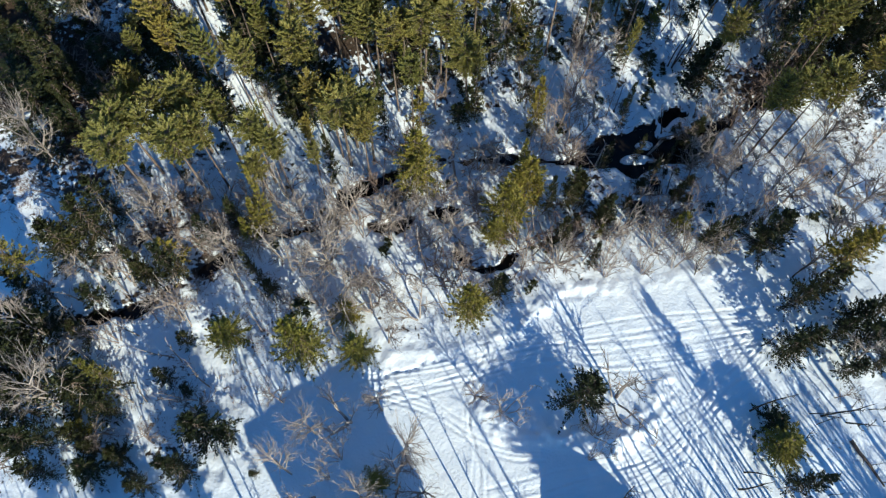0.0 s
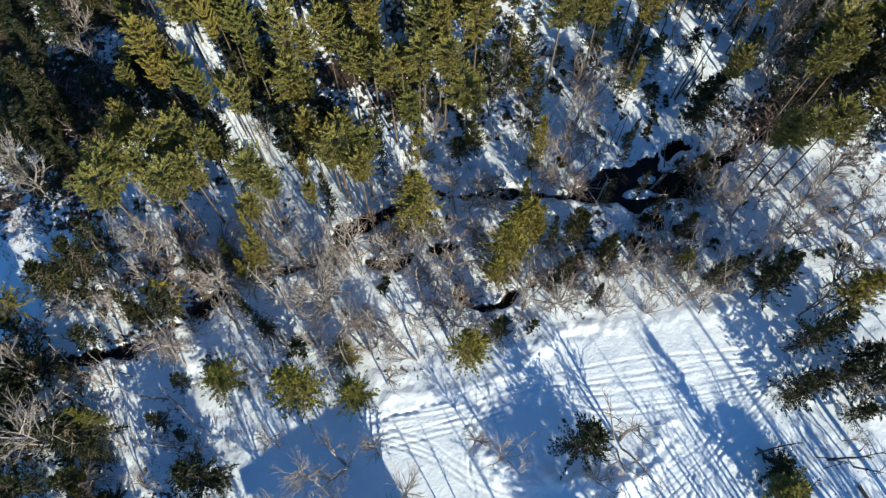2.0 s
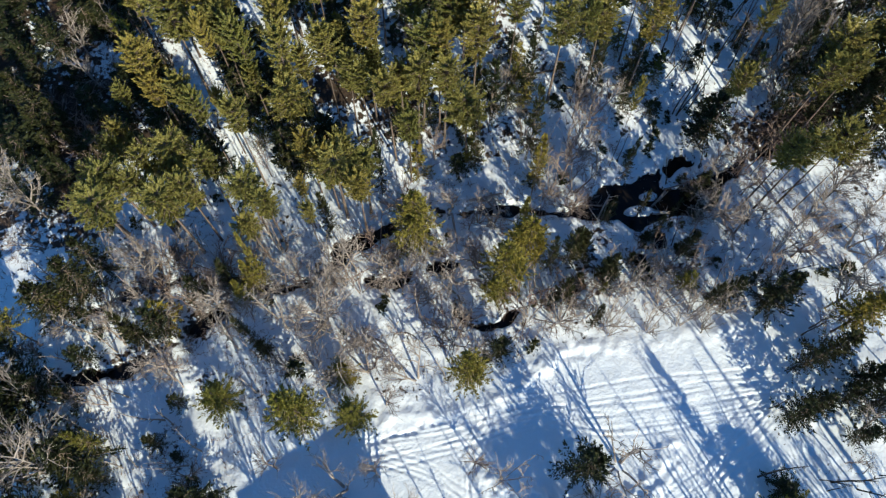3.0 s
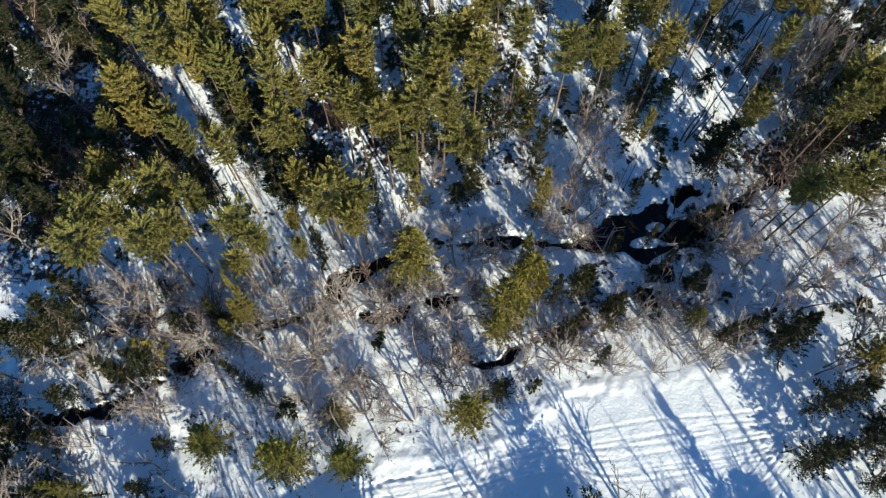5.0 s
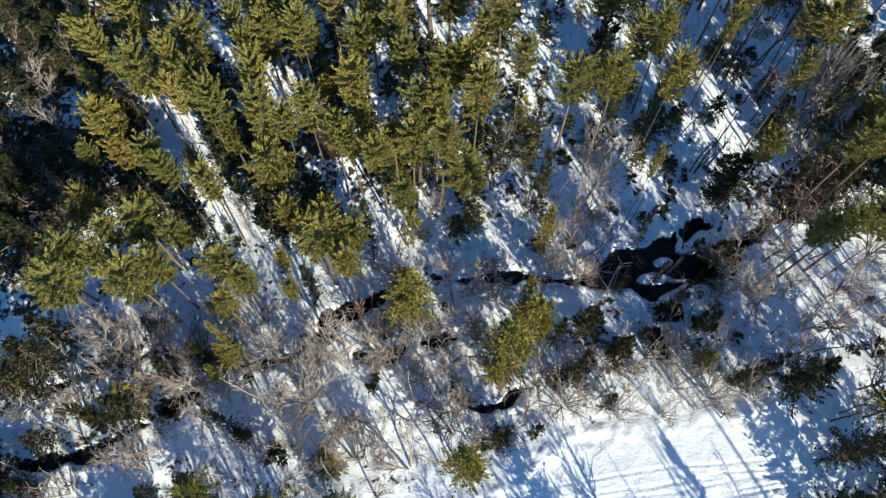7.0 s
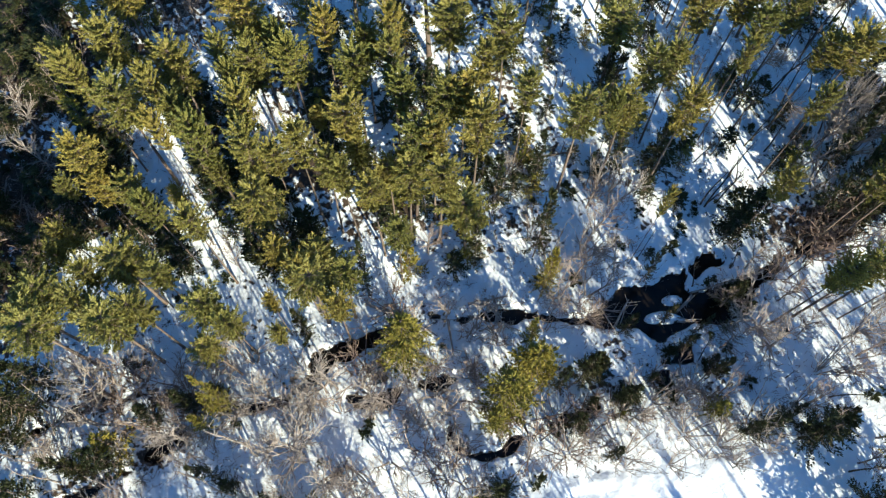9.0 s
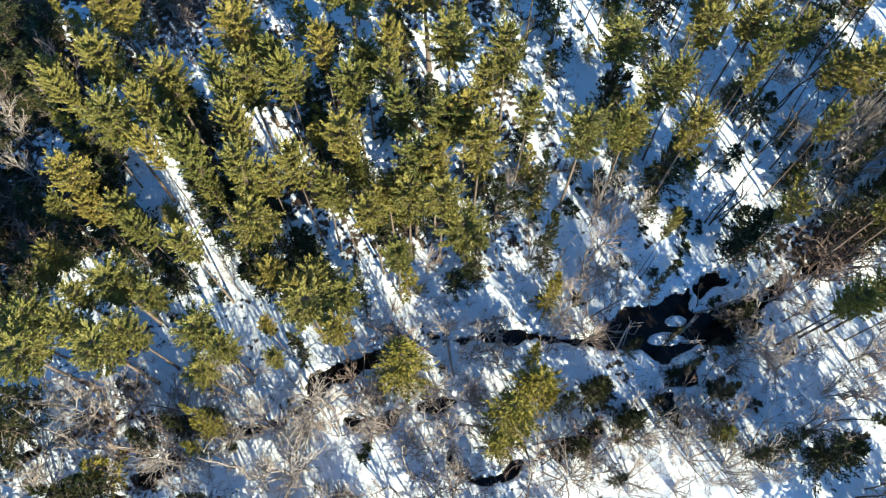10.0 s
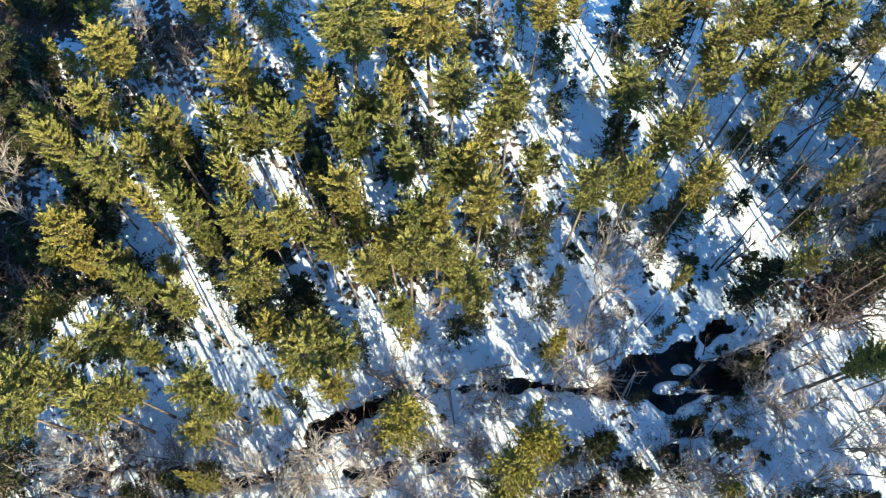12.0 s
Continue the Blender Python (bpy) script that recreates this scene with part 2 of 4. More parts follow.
def ground_z(x, y):
    x, y = np.asarray(x, float), np.asarray(y, float)
    e = y - clearing_edge(x)
    field = in_clearing(x, y)
    z = -0.45 * ease(-1.0, 9.0, e) + 3.9 * np.clip((y - 31.0) / 24.0, 0, 1) ** 1.15 + 1.6 * ease(55, 90, y)
    z = z + (1 - field) * (0.16 * grain(x, y, 3.4, 1) + 0.07 * grain(x, y, 0.95, 2) + 0.05 * grain(x, y, 0.5, 4))
    z = z + field * (0.10 * grain(x, y, 5, 6) + 0.025 * grain(x, y, 0.6, 7))
    bank = np.exp(-((e + 0.9) / 0.75) ** 2) * ease(-10, -6, x) * ease(31, 27, x)
    z = z + bank * (0.3 + 0.7 * np.exp(-((x - 9.5) / 3.6) ** 2)) * (0.3 + 0.42 * grain(x, y, 1.3, 8) + 0.24 * grain(x, y, 0.55, 9))
    ring = to_line(x, y, BERM)
    z = z + np.exp(-(ring / 0.8) ** 2) * (0.3 + 0.42 * grain(x, y, 1.1, 31) + 0.25 * grain(x, y, 0.5, 32))
    d = shore(x, y) + 0.26 * grain(x, y, 1.1, 10) + 0.16 * grain(x, y, 0.45, 11)
    z = np.where(d < 3, z + 0.07 * np.exp(-((d - 0.7) / 0.5) ** 2) * (1 - field), z)
    z = WATER_Z - 0.55 + (z - WATER_Z + 0.55) * ease(-0.22, 0.2, d)
    for ix, iy, rx, ry in ISLANDS:
        q = np.hypot((x - ix) / rx, (y - iy) / ry) + 0.22 * grain(x, y, 0.8, 14)
        z = np.maximum(z, WATER_Z + 0.4 - 1.0 * ease(0.6, 1.1, q))
    return z


def bend(points, step=0.8):
    """A smooth run of points through the bends."""
    pts, out = [np.array(p, float) for p in points], []
    ext = [2 * pts[0] - pts[1], *pts, 2 * pts[-1] - pts[-2]]
    for a, b, c, d in zip(ext, ext[1:], ext[2:], ext[3:]):
        k = max(2, int(np.hypot(*(c - b)) / step))
        for s in np.arange(k) / k:
            out.append(0.5 * (2 * b + (c - a) * s + (2 * a - 5 * b + 4 * c - d) * s ** 2 + (3 * b - a - 3 * c + d) * s ** 3))
    return out + [pts[-1]]


def build_ground():
    far_lo, far_hi = [-900, -400, -200, -110, -75], [75, 110, 200, 400, 900]
    xs = np.concatenate([far_lo, np.arange(-54, -18, 0.4), np.arange(-18, 31, 0.12), np.arange(31, 54, 0.4), far_hi])
    ys = np.concatenate([[-900, -400, -200, -110, -60, -40, -25, -15, -9], np.arange(-4, 17.6, 0.12), np.arange(17.6, 24, 0.3), np.arange(24, 33, 0.22), np.arange(33, 66, 0.5), [70, 80, 110, 200, 400, 900]])
    X, Y = np.meshgrid(xs, ys)
    Z = ground_z(X, Y)
    field = in_clearing(X, Y)
    rows = np.where((ys > -6) & (ys < 18))[0]
    cols = np.where((xs > -18) & (xs < 33))[0]
    box = np.ix_(rows, cols)
    fx, fy, dz = X[box], Y[box], np.zeros((len(rows), len(cols)))
    r = random.Random(11)
    for way in TRACKS:
        for gap in (0.0, r.uniform(0.35, 0.6), r.uniform(0.7, 1.9), r.uniform(-0.9, -0.3), r.uniform(-1.9, -0.9)):
            pts = bend([(px + gap * 0.25 + r.uniform(-0.2, 0.2), py - gap * 0.8 + r.uniform(-0.2, 0.2)) for px, py in way])
            d = np.full(fx.shape, 9.0)
            for a, b in zip(pts, pts[1:]):
                lo, hi = np.minimum(a, b) - 0.8, np.maximum(a, b) + 0.8
                c0, c1 = np.searchsorted(xs[cols], lo[0]), np.searchsorted(xs[cols], hi[0])
                r0, r1 = np.searchsorted(ys[rows], lo[1]), np.searchsorted(ys[rows], hi[1])
                if c1 > c0 and r1 > r0:
                    sx, sy, v = fx[r0:r1, c0:c1], fy[r0:r1, c0:c1], b - a
                    s = np.clip(((sx - a[0]) * v[0] + (sy - a[1]) * v[1]) / (v @ v), 0, 1)
                    d[r0:r1, c0:c1] = np.minimum(d[r0:r1, c0:c1], np.hypot(sx - a[0] - s * v[0], sy - a[1] - s * v[1]))
            dz += rut(d)
    for k in range(7):
        px, py = -4.6 + 0.75 * k + r.uniform(-0.2, 0.2), 7.8 + 0.2 * k + r.uniform(-0.25, 0.25)
        dz -= 0.28 * np.exp(-(((fx - px) / 0.26) ** 2 + ((fy - py) / 0.2) ** 2))
    Z[box] += dz * field[box]
    d = shore(X, Y)
    # litter, soil by the creek; the 0.3 term paints the north-west corner's shade
    litter_and_shade = (1 - field) * (0.16 + 0.18 * grain(X, Y, 4, 12) + 0.12 * grain(X, Y, 1.2, 13)) + 0.06 * ease(0.4, 0.0, d) + 0.14 * ease(1.2, 0.3, d + 0.6 * grain(X, Y, 1.6, 27)) * ease(9, 2, X) + 0.3 * ease(-28, -35, X) * ease(16, 26, Y) - 0.5 * field
    # shade of the stand painted on its floor, streaked along the shadow direction
    litter_and_shade = litter_and_shade + 0.27 * ease(9, 2, X) * ease(31, 36, Y) * (0.75 + 0.6 * grain(X + 0.72 * Y, 0 * Y, 3.2, 25))
    litter_and_shade = litter_and_shade + 0.62 * np.exp(-((X - 33.5) / 4.2) ** 2 - ((Y - 37.0 - 0.35 * (X - 33.5)) / 2.0) ** 2)
    litter_and_shade = np.where(Z > WATER_Z + 0.15, litter_and_shade, litter_and_shade + 0.4)
    nx, ny = len(xs), len(ys)
    i = np.arange(nx * ny).reshape(ny, nx)
    quads = np.stack([i[:-1, :-1], i[:-1, 1:], i[1:, 1:], i[1:, :-1]], -1).reshape(-1, 4)
    me = bpy.data.meshes.new("ground")
    me.vertices.add(nx * ny)
    me.vertices.foreach_set("co", np.stack([X, Y, Z], -1).astype(np.float32).ravel())
    me.loops.add(quads.size)
    me.loops.foreach_set("vertex_index", quads.astype(np.int32).ravel())
    me.polygons.add(len(quads))
    me.polygons.foreach_set("loop_start", np.arange(0, quads.size, 4, dtype=np.int32))
    me.polygons.foreach_set("use_smooth", np.ones(len(quads), bool))
    me.update(calc_edges=True)
    at = me.attributes.new("litter_and_shade", "FLOAT", "POINT")
    at.data.foreach_set("value", litter_and_shade.astype(np.float32).ravel())
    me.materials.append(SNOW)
    tagged(new("ground", me), "snow-covered forest floor with a tracked clearing and creek banks", "snow ground", kind="structure")


build_ground()
wm = mesh("water", [(-45, 8, WATER_Z), (48, 8, WATER_Z), (48, 42, WATER_Z), (-45, 42, WATER_Z)], [(0, 1, 2, 3)], WATER)
tagged(new("water", wm), "dark open stream water between snowy banks", "stream", kind="structure")


# ---- trees ----
def conifer(seed, h, r, clear, whorls, per, twigs, round_top, size=1.0):
    """Trunk and crown meshes of one evergreen, standing on the origin."""
    rnd = random.Random(seed)
    lean = Vector((rnd.uniform(-0.02, 0.02), rnd.uniform(-0.02, 0.02), 1))
    trunk, crown = Builder(), Builder()
    axis = lambda z: Vector((lean.x * z, lean.y * z, z))
    trunk.tube([axis(h * s) for s in (-0.04, 0, 0.03, 0.3, 0.6, 0.98)], [h * q for q in (0.016, 0.015, 0.012, 0.0095, 0.006, 0.0008)], 7)
    z0 = h * clear
    for k in range(int(h * clear * 1.3)):
        a, z = rnd.uniform(0, 6.28), rnd.uniform(0.25, 1) * z0
        d = Vector((math.cos(a), math.sin(a), rnd.uniform(-0.2, 0.2)))
        trunk.spike(axis(z), axis(z) + d * rnd.uniform(0.4, 1.1), 0.025)
    for k in range(whorls):
        u = (k + rnd.uniform(-0.3, 0.3)) / (whorls - 0.6)
        u = min(max(u, 0), 1)
        z = z0 + (h - z0) * u
        reach = r * (math.sqrt(max(0.03, 1 - u ** 2.2)) * (0.55 + 0.45 * min(1, u * 2.5)) if round_top else (1 - u) ** 0.8 + 0.05)
        turn = rnd.uniform(0, 6.28)
        n = per if u < 0.85 else max(4, per - 2)
        for b in range(n):
            if rnd.random() < 0.1:
                continue
            a = turn + 2 * math.pi * (b + rnd.uniform(-0.3, 0.3)) / n if round_top else rnd.uniform(0, 6.28)
            length = reach * rnd.uniform(0.65, 1.15)
            rise = (0.15 + 0.55 * u if round_top else -0.22 + 0.45 * u) + rnd.uniform(-0.12, 0.12)
            out = Vector((math.cos(a), math.sin(a), 0))
            base = axis(min(z + rnd.uniform(-0.5, 0.5) * (h - z0) / whorls, h * 0.985))
            pts = [base + out * (length * s) + Vector((0, 0, length * (rise * s + 0.16 * s * s))) for s in (0, 0.5, 1)]
            if h > 3:
                trunk.spike(pts[0], pts[2], 0.035)
            side = Vector((-out.y, out.x, 0))
            for t in range(twigs):
                s = 0.14 + 0.86 * (t + rnd.random()) / twigs
                p = base + out * (length * s) + Vector((0, 0, length * (rise * s + 0.16 * s * s)))
                d = out * rnd.uniform(0.5, 1.0) + side * (rnd.uniform(0.4, 1.0) * (1 if t % 2 else -1)) + Vector((0, 0, rnd.uniform(0.1, 0.8) if round_top else rnd.uniform(-0.15, 0.3)))
                crown.tuft(p, d, rnd.uniform(0.28, 0.52) * (1.1 - 0.4 * s) * (0.5 + 0.32 * r) * size, 0.06 * (0.4 + 0.6 * size) * (1.2 if round_top else 1.18), rnd, 4 if round_top else 2)
            crown.tuft(pts[2] - out * 0.1, out + Vector((0, 0, 0.4)), 0.36, 0.06, rnd)
    return trunk, crown


def bare(seed, h, r, stems, limbs, thick, up, twigginess=1.0, open_crown=1.0):
    """The parts of one leafless tree or shrub: a trunk and its branches, or several stems."""
    rnd = random.Random(seed)
    pieces = []

    def grow(into, p, d, length, rad, level):
        if level == 3:
            into.spike(p, p + (d + Vector((0, 0, 0.15 * up))) * length, max(0.014, rad))
            return
        n = (5, 4, 2)[level]
        pts, dirs = [p], [d]
        for k in range(n):
            d = (d + Vector((rnd.uniform(-1, 1), rnd.uniform(-1, 1), rnd.uniform(-0.6, 0.9) * up)) * (0.10 if level == 0 else 0.2)).normalized()
            pts.append(pts[-1] + d * (length / n))
            dirs.append(d)
        radii = [max(0.016, rad * (1 - 0.75 * k / n)) for k in range(n + 1)]
        radii[-1] *= 0.6
        into.tube(pts, radii, (6, 5, 3)[level])
        kids = int((limbs, 6, 5)[level] * (twigginess if level else 1) * rnd.uniform(0.8, 1.25))
        for c in range(kids):
            s = rnd.uniform(0.3 if level == 0 else 0.2, 1.0)
            i = min(int(s * n), n - 1)
            q = pts[i].lerp(pts[i + 1], s * n - i)
            across = dirs[i + 1].orthogonal().normalized()
            across.rotate(Matrix.Rotation(rnd.uniform(0, 6.28), 3, dirs[i + 1]))
            spread = (0.95 * open_crown, 0.8, 0.75)[level] * rnd.uniform(0.7, 1.2)
            nd = (dirs[i + 1] + across * spread + Vector((0, 0, 0.25 * up))).normalized()
            reach = r * rnd.uniform(0.75, 1.15) * (1.15 - 0.5 * s) if level == 0 else length * rnd.uniform(0.4, 0.65)
            target = into
            if level == 0 and stems == 1:
                target = Builder()
                pieces.append(("branch", target))
            grow(target, q, nd, reach, rad * (1 - 0.55 * s) * (0.72 if level == 0 else 0.64), level + 1)

    for s in range(stems):
        a = 2 * math.pi * (s + rnd.random()) / stems
        tip = 0.08 if stems == 1 else rnd.uniform(0.1, 0.55)
        d = Vector((math.cos(a) * tip, math.sin(a) * tip, 1)).normalized()
        into = Builder()
        pieces.insert(0, ("trunk" if stems == 1 else "stem", into))
        foot = 0.1 * (stems > 1)
        grow(into, Vector((math.cos(a) * foot, math.sin(a) * foot, -0.25)), d, h * rnd.uniform(0.8, 1.0), thick, 0)
    return pieces


def thing(name, label, category, group, pieces):
    """A first tree: an Empty at its foot with its parts."""
    ob = tagged(new(name), label, category, group)
    for pname, b, mat in pieces:
        part(pname, mesh(pname, b.v, b.f, mat, pname == "trunk"), ob)
    return ob


def first(name, label, category, group, made, wood, needles=None):
    if needles:
        return thing(name, label, category, group, [("trunk", made[0], wood), ("crown", made[1], needles)])
    return thing(name, label, category, group, [(n, b, wood) for n, b in made])


PINES = [first("pine_tree", "tall olive-green pine with bare lower trunk in the snowy stand", "pine tree", "pines of the stand",
               conifer(20 + k, 12.0, 2.0, (0.70, 0.74, 0.68, 0.72, 0.71)[k], (10, 9, 10, 9, 10)[k], 9, 17, True, 0.78), PINE_BARK, PINE) for k in range(5)]
SPRUCES = [first("spruce_tree", "dense green spruce with a pointed crown over snow", "spruce tree", "spruces by the creek and clearing",
                 conifer(40 + k, 8.0, 2.0, 0.34, (12, 11, 12)[k], 13, 19, False, 0.68), PINE_BARK, SPRUCE) for k in range(3)]
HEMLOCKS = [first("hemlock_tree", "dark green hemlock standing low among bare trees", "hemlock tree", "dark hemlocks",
                  conifer(60 + k, 5.0, 2.0, 0.2, 10, 11, 14, False, 0.74), PINE_BARK, HEMLOCK_AND_SHADE) for k in range(3)]
# the second fir wears the dark needles, shade painted into its colour
FIRS = [first("fir_tree", "slim young fir in the understorey of the pine stand", "fir tree", "young firs under the pines",
              conifer(75 + k, 5.0, 1.3, 0.1, 8, 6, 9, False, 0.95), PINE_BARK, (SPRUCE, HEMLOCK_AND_SHADE, SPRUCE)[k]) for k in range(3)]
SAPLINGS = [first("sapling", "small dark evergreen sapling in the snow", "sapling", "evergreen saplings",
                  conifer(70 + k, 1.5, 0.6, 0.05, 5, 5, 7, False), PINE_BARK, HEMLOCK_AND_SHADE) for k in range(2)]
BIRCHES = [first("birch_tree", "leafless pale birch with spreading fine branches over snow", "birch tree", "leafless birches",
                 bare(80 + k, 6.5, 2.3, (1, 2, 1, 3, 1)[k], (14, 7, 15, 5, 13)[k], 0.135, 0.55, 1.0, 1.4), PALE_BARK) for k in range(5)]
ELMS = [first("bare_tree", "leafless brown-grey tree with a spreading crown", "bare tree", "leafless trees",
              bare(180 + k, 6.0, 2.3, 1, (13, 15, 14)[k], 0.12, 0.5, 1.0, 1.5), GREY_BARK) for k in range(3)]
BROADS = [first("broad_tree", "large leafless tree with wide pale branches over snow", "bare tree", "broad leafless trees",
                bare(85 + k, 5.5, 4.0, 1, (18, 20)[k], 0.2, 0.35, 1.25, 2.0), PALE_BARK) for k in range(2)]
GREYS = [first("bare_tree", "leafless grey tree with a dense twiggy crown", "bare tree", "leafless trees",
               bare(90 + k, 5.5, 1.8, (3, 1, 4)[k], (5, 10, 4)[k], 0.075, 0.9, 0.9), GREY_BARK) for k in range(3)]
FANS = [first("brushy_tree", "leafless pale brushy tree with many stems fanning from its foot", "bare tree", "fan-shaped leafless trees",
              bare(95 + k, 4.6, 1.15, (7, 6, 8)[k], 5, 0.05, 1.1, 0.55), PALE_BARK) for k in range(3)]
SHRUBS = [first("alder_shrub", "leafless reddish-brown alder shrub at the creek bank", "shrub", "alders along the creek",
                bare(100 + k, 2.6, 1.1, 5, 3, 0.035, 0.6, 0.65), RED_BARK) for k in range(3)]
POLES = [first("slender_tree", "thin straight leafless tree rising from the snow", "slender tree", "thin forest trunks",
               bare(110 + k, 11.0, 1.2, 1, 4, 0.11, 1.2, 0.7), DARK_BARK) for k in range(3)]
STAVES = [first("young_birch", "thin straight pale young birch with few branches", "birch tree", "young birches",
                bare(120 + k, 9.0, 0.8, 1, 9, 0.075, 1.2, 0.0), PALE_BARK) for k in range(3)]
USED = set()


def plant(kinds, x, y, wide, high, sink=0.08):
    """Stands a copy of one of the first trees at x, y; the first use of each moves the first itself."""
    rnd = random.Random(int(x * 1000) * 7919 + int(y * 1000))
    ob = kinds[rnd.randrange(len(kinds))]
    m = pose(x, y, float(ground_z(x, y)) - sink, rnd.uniform(-1.2, 1.2), rnd.uniform(-1.2, 1.2), rnd.uniform(0, 360)) @ Matrix.Diagonal((wide, wide, high, 1))
    if ob.name in USED:
        return copy_thing(ob, m)
    USED.add(ob.name)
    ob.matrix_basis = m
    return ob


for x, y, wide, high in ((-23.4, 47.9, 1.09, 1.08), (-26.0, 42.1, 0.78, 1.16), (-24.2, 39.9, 0.75, 1.19), (-23.0, 43.2, 0.77, 1.15), (-18.3, 41.9, 0.97, 1.16), (-21.5, 38.8, 0.97, 1.20), (-18.8, 39.1, 0.63, 1.20), (-17.7, 37.7, 0.67, 1.22), (-13.4, 45.4, 1.08, 1.11), (-14.7, 41.7, 0.68, 1.17), (-12.8, 41.8, 0.78, 1.16), (-10.9, 42.8, 0.70, 1.15), (-9.8, 41.2, 0.92, 1.17), (-8.0, 44.1, 0.72, 1.13), (-5.3, 44.2, 0.78, 1.13), (-5.9, 41.9, 0.91, 1.17), (-3.4, 44.0, 0.71, 1.13), (-3.2, 42.1, 0.65, 1.16), (-6.8, 50.2, 1.52, 1.04), (-0.9, 50.3, 1.50, 1.04), (-23.2, 34.6, 1.01, 1.23), (-15.4, 35.5, 0.70, 1.24),):
    plant(PINES, x, y, wide, high)
for x, y, wide, high in ((-12.9, 37.2, 0.70, 1.22), (-13.3, 39.3, 0.56, 1.19), (-12.3, 34.6, 0.73, 1.24), (-9.1, 35.4, 0.93, 1.17), (-6.1, 37.0, 0.86, 1.16), (-2.2, 39.4, 0.69, 1.12), (0.3, 39.3, 0.87, 1.13), (-1.7, 35.9, 0.92, 1.16), (0.7, 45.2, 0.99, 1.05), (-18.1, 36.2, 0.47, 1.17), (-16.9, 51.8, 1.12, 0.95), (-0.2, 35.9, 0.85, 1.16), (2.7, 36.7, 0.92, 1.16), (1.9, 39.9, 1.00, 1.12), (6.0, 39.6, 0.83, 1.13), (5.0, 44.7, 0.79, 1.05), (3.1, 42.5, 0.66, 1.08), (-23.2, 33.4, 0.74, 1.00), (-20.8, 32.7, 0.92, 1.05), (-19.1, 32.0, 0.74, 1.04), (-16.1, 30.6, 0.72, 1.05), (-6.2, 34.1, 0.74, 1.00),):
    plant(PINES, x, y, wide, high)
for x, y, wide, high in ((-4.2, 33.0, 0.79, 1.00), (-12.4, 32.8, 1.06, 1.00), (0.2, 34.2, 0.94, 1.00), (-2.1, 34.2, 0.94, 1.00), (-11.1, 35.2, 0.66, 1.00), (-7.7, 34.8, 0.70, 1.00), (2.3, 33.0, 1.16, 0.81), (-2.8, 31.0, 0.86, 0.88), (-11.0, 29.9, 0.56, 0.87), (-5.4, 36.9, 0.79, 0.81), (-3.4, 35.7, 0.72, 0.82), (-15.4, 35.4, 0.59, 0.82), (-18.3, 33.8, 0.60, 0.81), (-8.7, 40.2, 0.54, 0.77), (-26.1, 23.7, 1.30, 0.89), (-25.9, 26.6, 1.27, 0.90), (-21.2, 24.1, 1.41, 0.90), (-23.4, 27.5, 0.66, 0.89), (-21.6, 28.8, 0.99, 0.89), (-18.9, 28.0, 0.59, 0.89), (-19.7, 25.2, 0.81, 0.90), (-23.6, 25.5, 0.83, 0.90),):
    plant(PINES, x, y, wide, high)
for x, y, wide, high in ((-15.4, 25.7, 1.19, 0.89), (-13.9, 24.8, 0.61, 0.89), (-15.0, 23.2, 0.90, 0.76), (-26.0, 31.1, 0.58, 0.76), (-26.6, 29.6, 0.44, 0.76), (-11.3, 26.3, 0.47, 0.76), (-10.7, 24.0, 0.52, 0.76), (-26.7, 34.9, 0.60, 0.71), (-28.0, 25.7, 1.06, 0.76), (-8.5, 27.4, 1.27, 0.81), (-6.4, 27.8, 1.06, 0.81), (-8.0, 29.3, 0.87, 0.81), (-6.7, 26.0, 0.86, 0.89), (-9.3, 28.3, 0.77, 0.81), (9.9, 38.7, 0.97, 1.06), (15.0, 42.1, 0.79, 1.01), (16.8, 42.7, 0.70, 1.00), (13.3, 39.3, 0.81, 1.05), (12.1, 38.7, 0.44, 1.05), (17.1, 39.0, 0.85, 1.05), (13.2, 46.5, 0.95, 0.94), (19.2, 49.5, 1.01, 0.90),):
    plant(PINES, x, y, wide, high)
for x, y, wide, high in ((19.4, 47.3, 0.80, 0.94), (22.0, 47.5, 0.91, 0.93), (25.4, 52.1, 1.13, 0.87), (25.7, 47.1, 0.57, 0.94), (19.2, 53.4, 0.89, 0.84), (14.1, 51.4, 0.90, 0.87), (16.1, 51.4, 0.65, 0.87), (22.8, 45.8, 0.90, 0.95), (26.6, 39.8, 0.69, 1.04), (29.5, 43.4, 1.31, 1.00), (23.2, 52.5, 1.07, 0.86), (21.9, 51.6, 0.68, 0.87), (28.1, 52.1, 0.66, 0.86), (21.7, 43.0, 0.44, 1.00), (27.7, 44.2, 0.52, 0.98), (9.3, 52.7, 0.69, 0.86), (7.2, 52.9, 0.63, 0.85), (31.1, 50.8, 0.61, 0.88), (23.9, 34.5, 0.84, 0.98), (15.5, 32.5, 0.34, 1.04), (26.4, 27.6, 0.78, 1.04), (28.4, 28.3, 0.80, 1.04),):
    plant(PINES, x, y, wide, high)
for x, y, wide, high in ((30.6, 28.8, 0.85, 1.03), (31.9, 28.1, 0.65, 1.03), (31.9, 36.6, 1.14, 1.02), (30.3, 34.3, 0.97, 1.13), (32.2, 34.5, 0.86, 1.12),):
    plant(PINES, x, y, wide, high)
for x, y, wide, high in ((-2.4, 24.0, 1.10, 1.50), (8.1, 29.3, 0.51, 1.50), (-14.5, 20.2, 0.56, 1.25), (-16.4, 18.6, 0.75, 0.70),):
    plant(SPRUCES, x, y, wide, high)

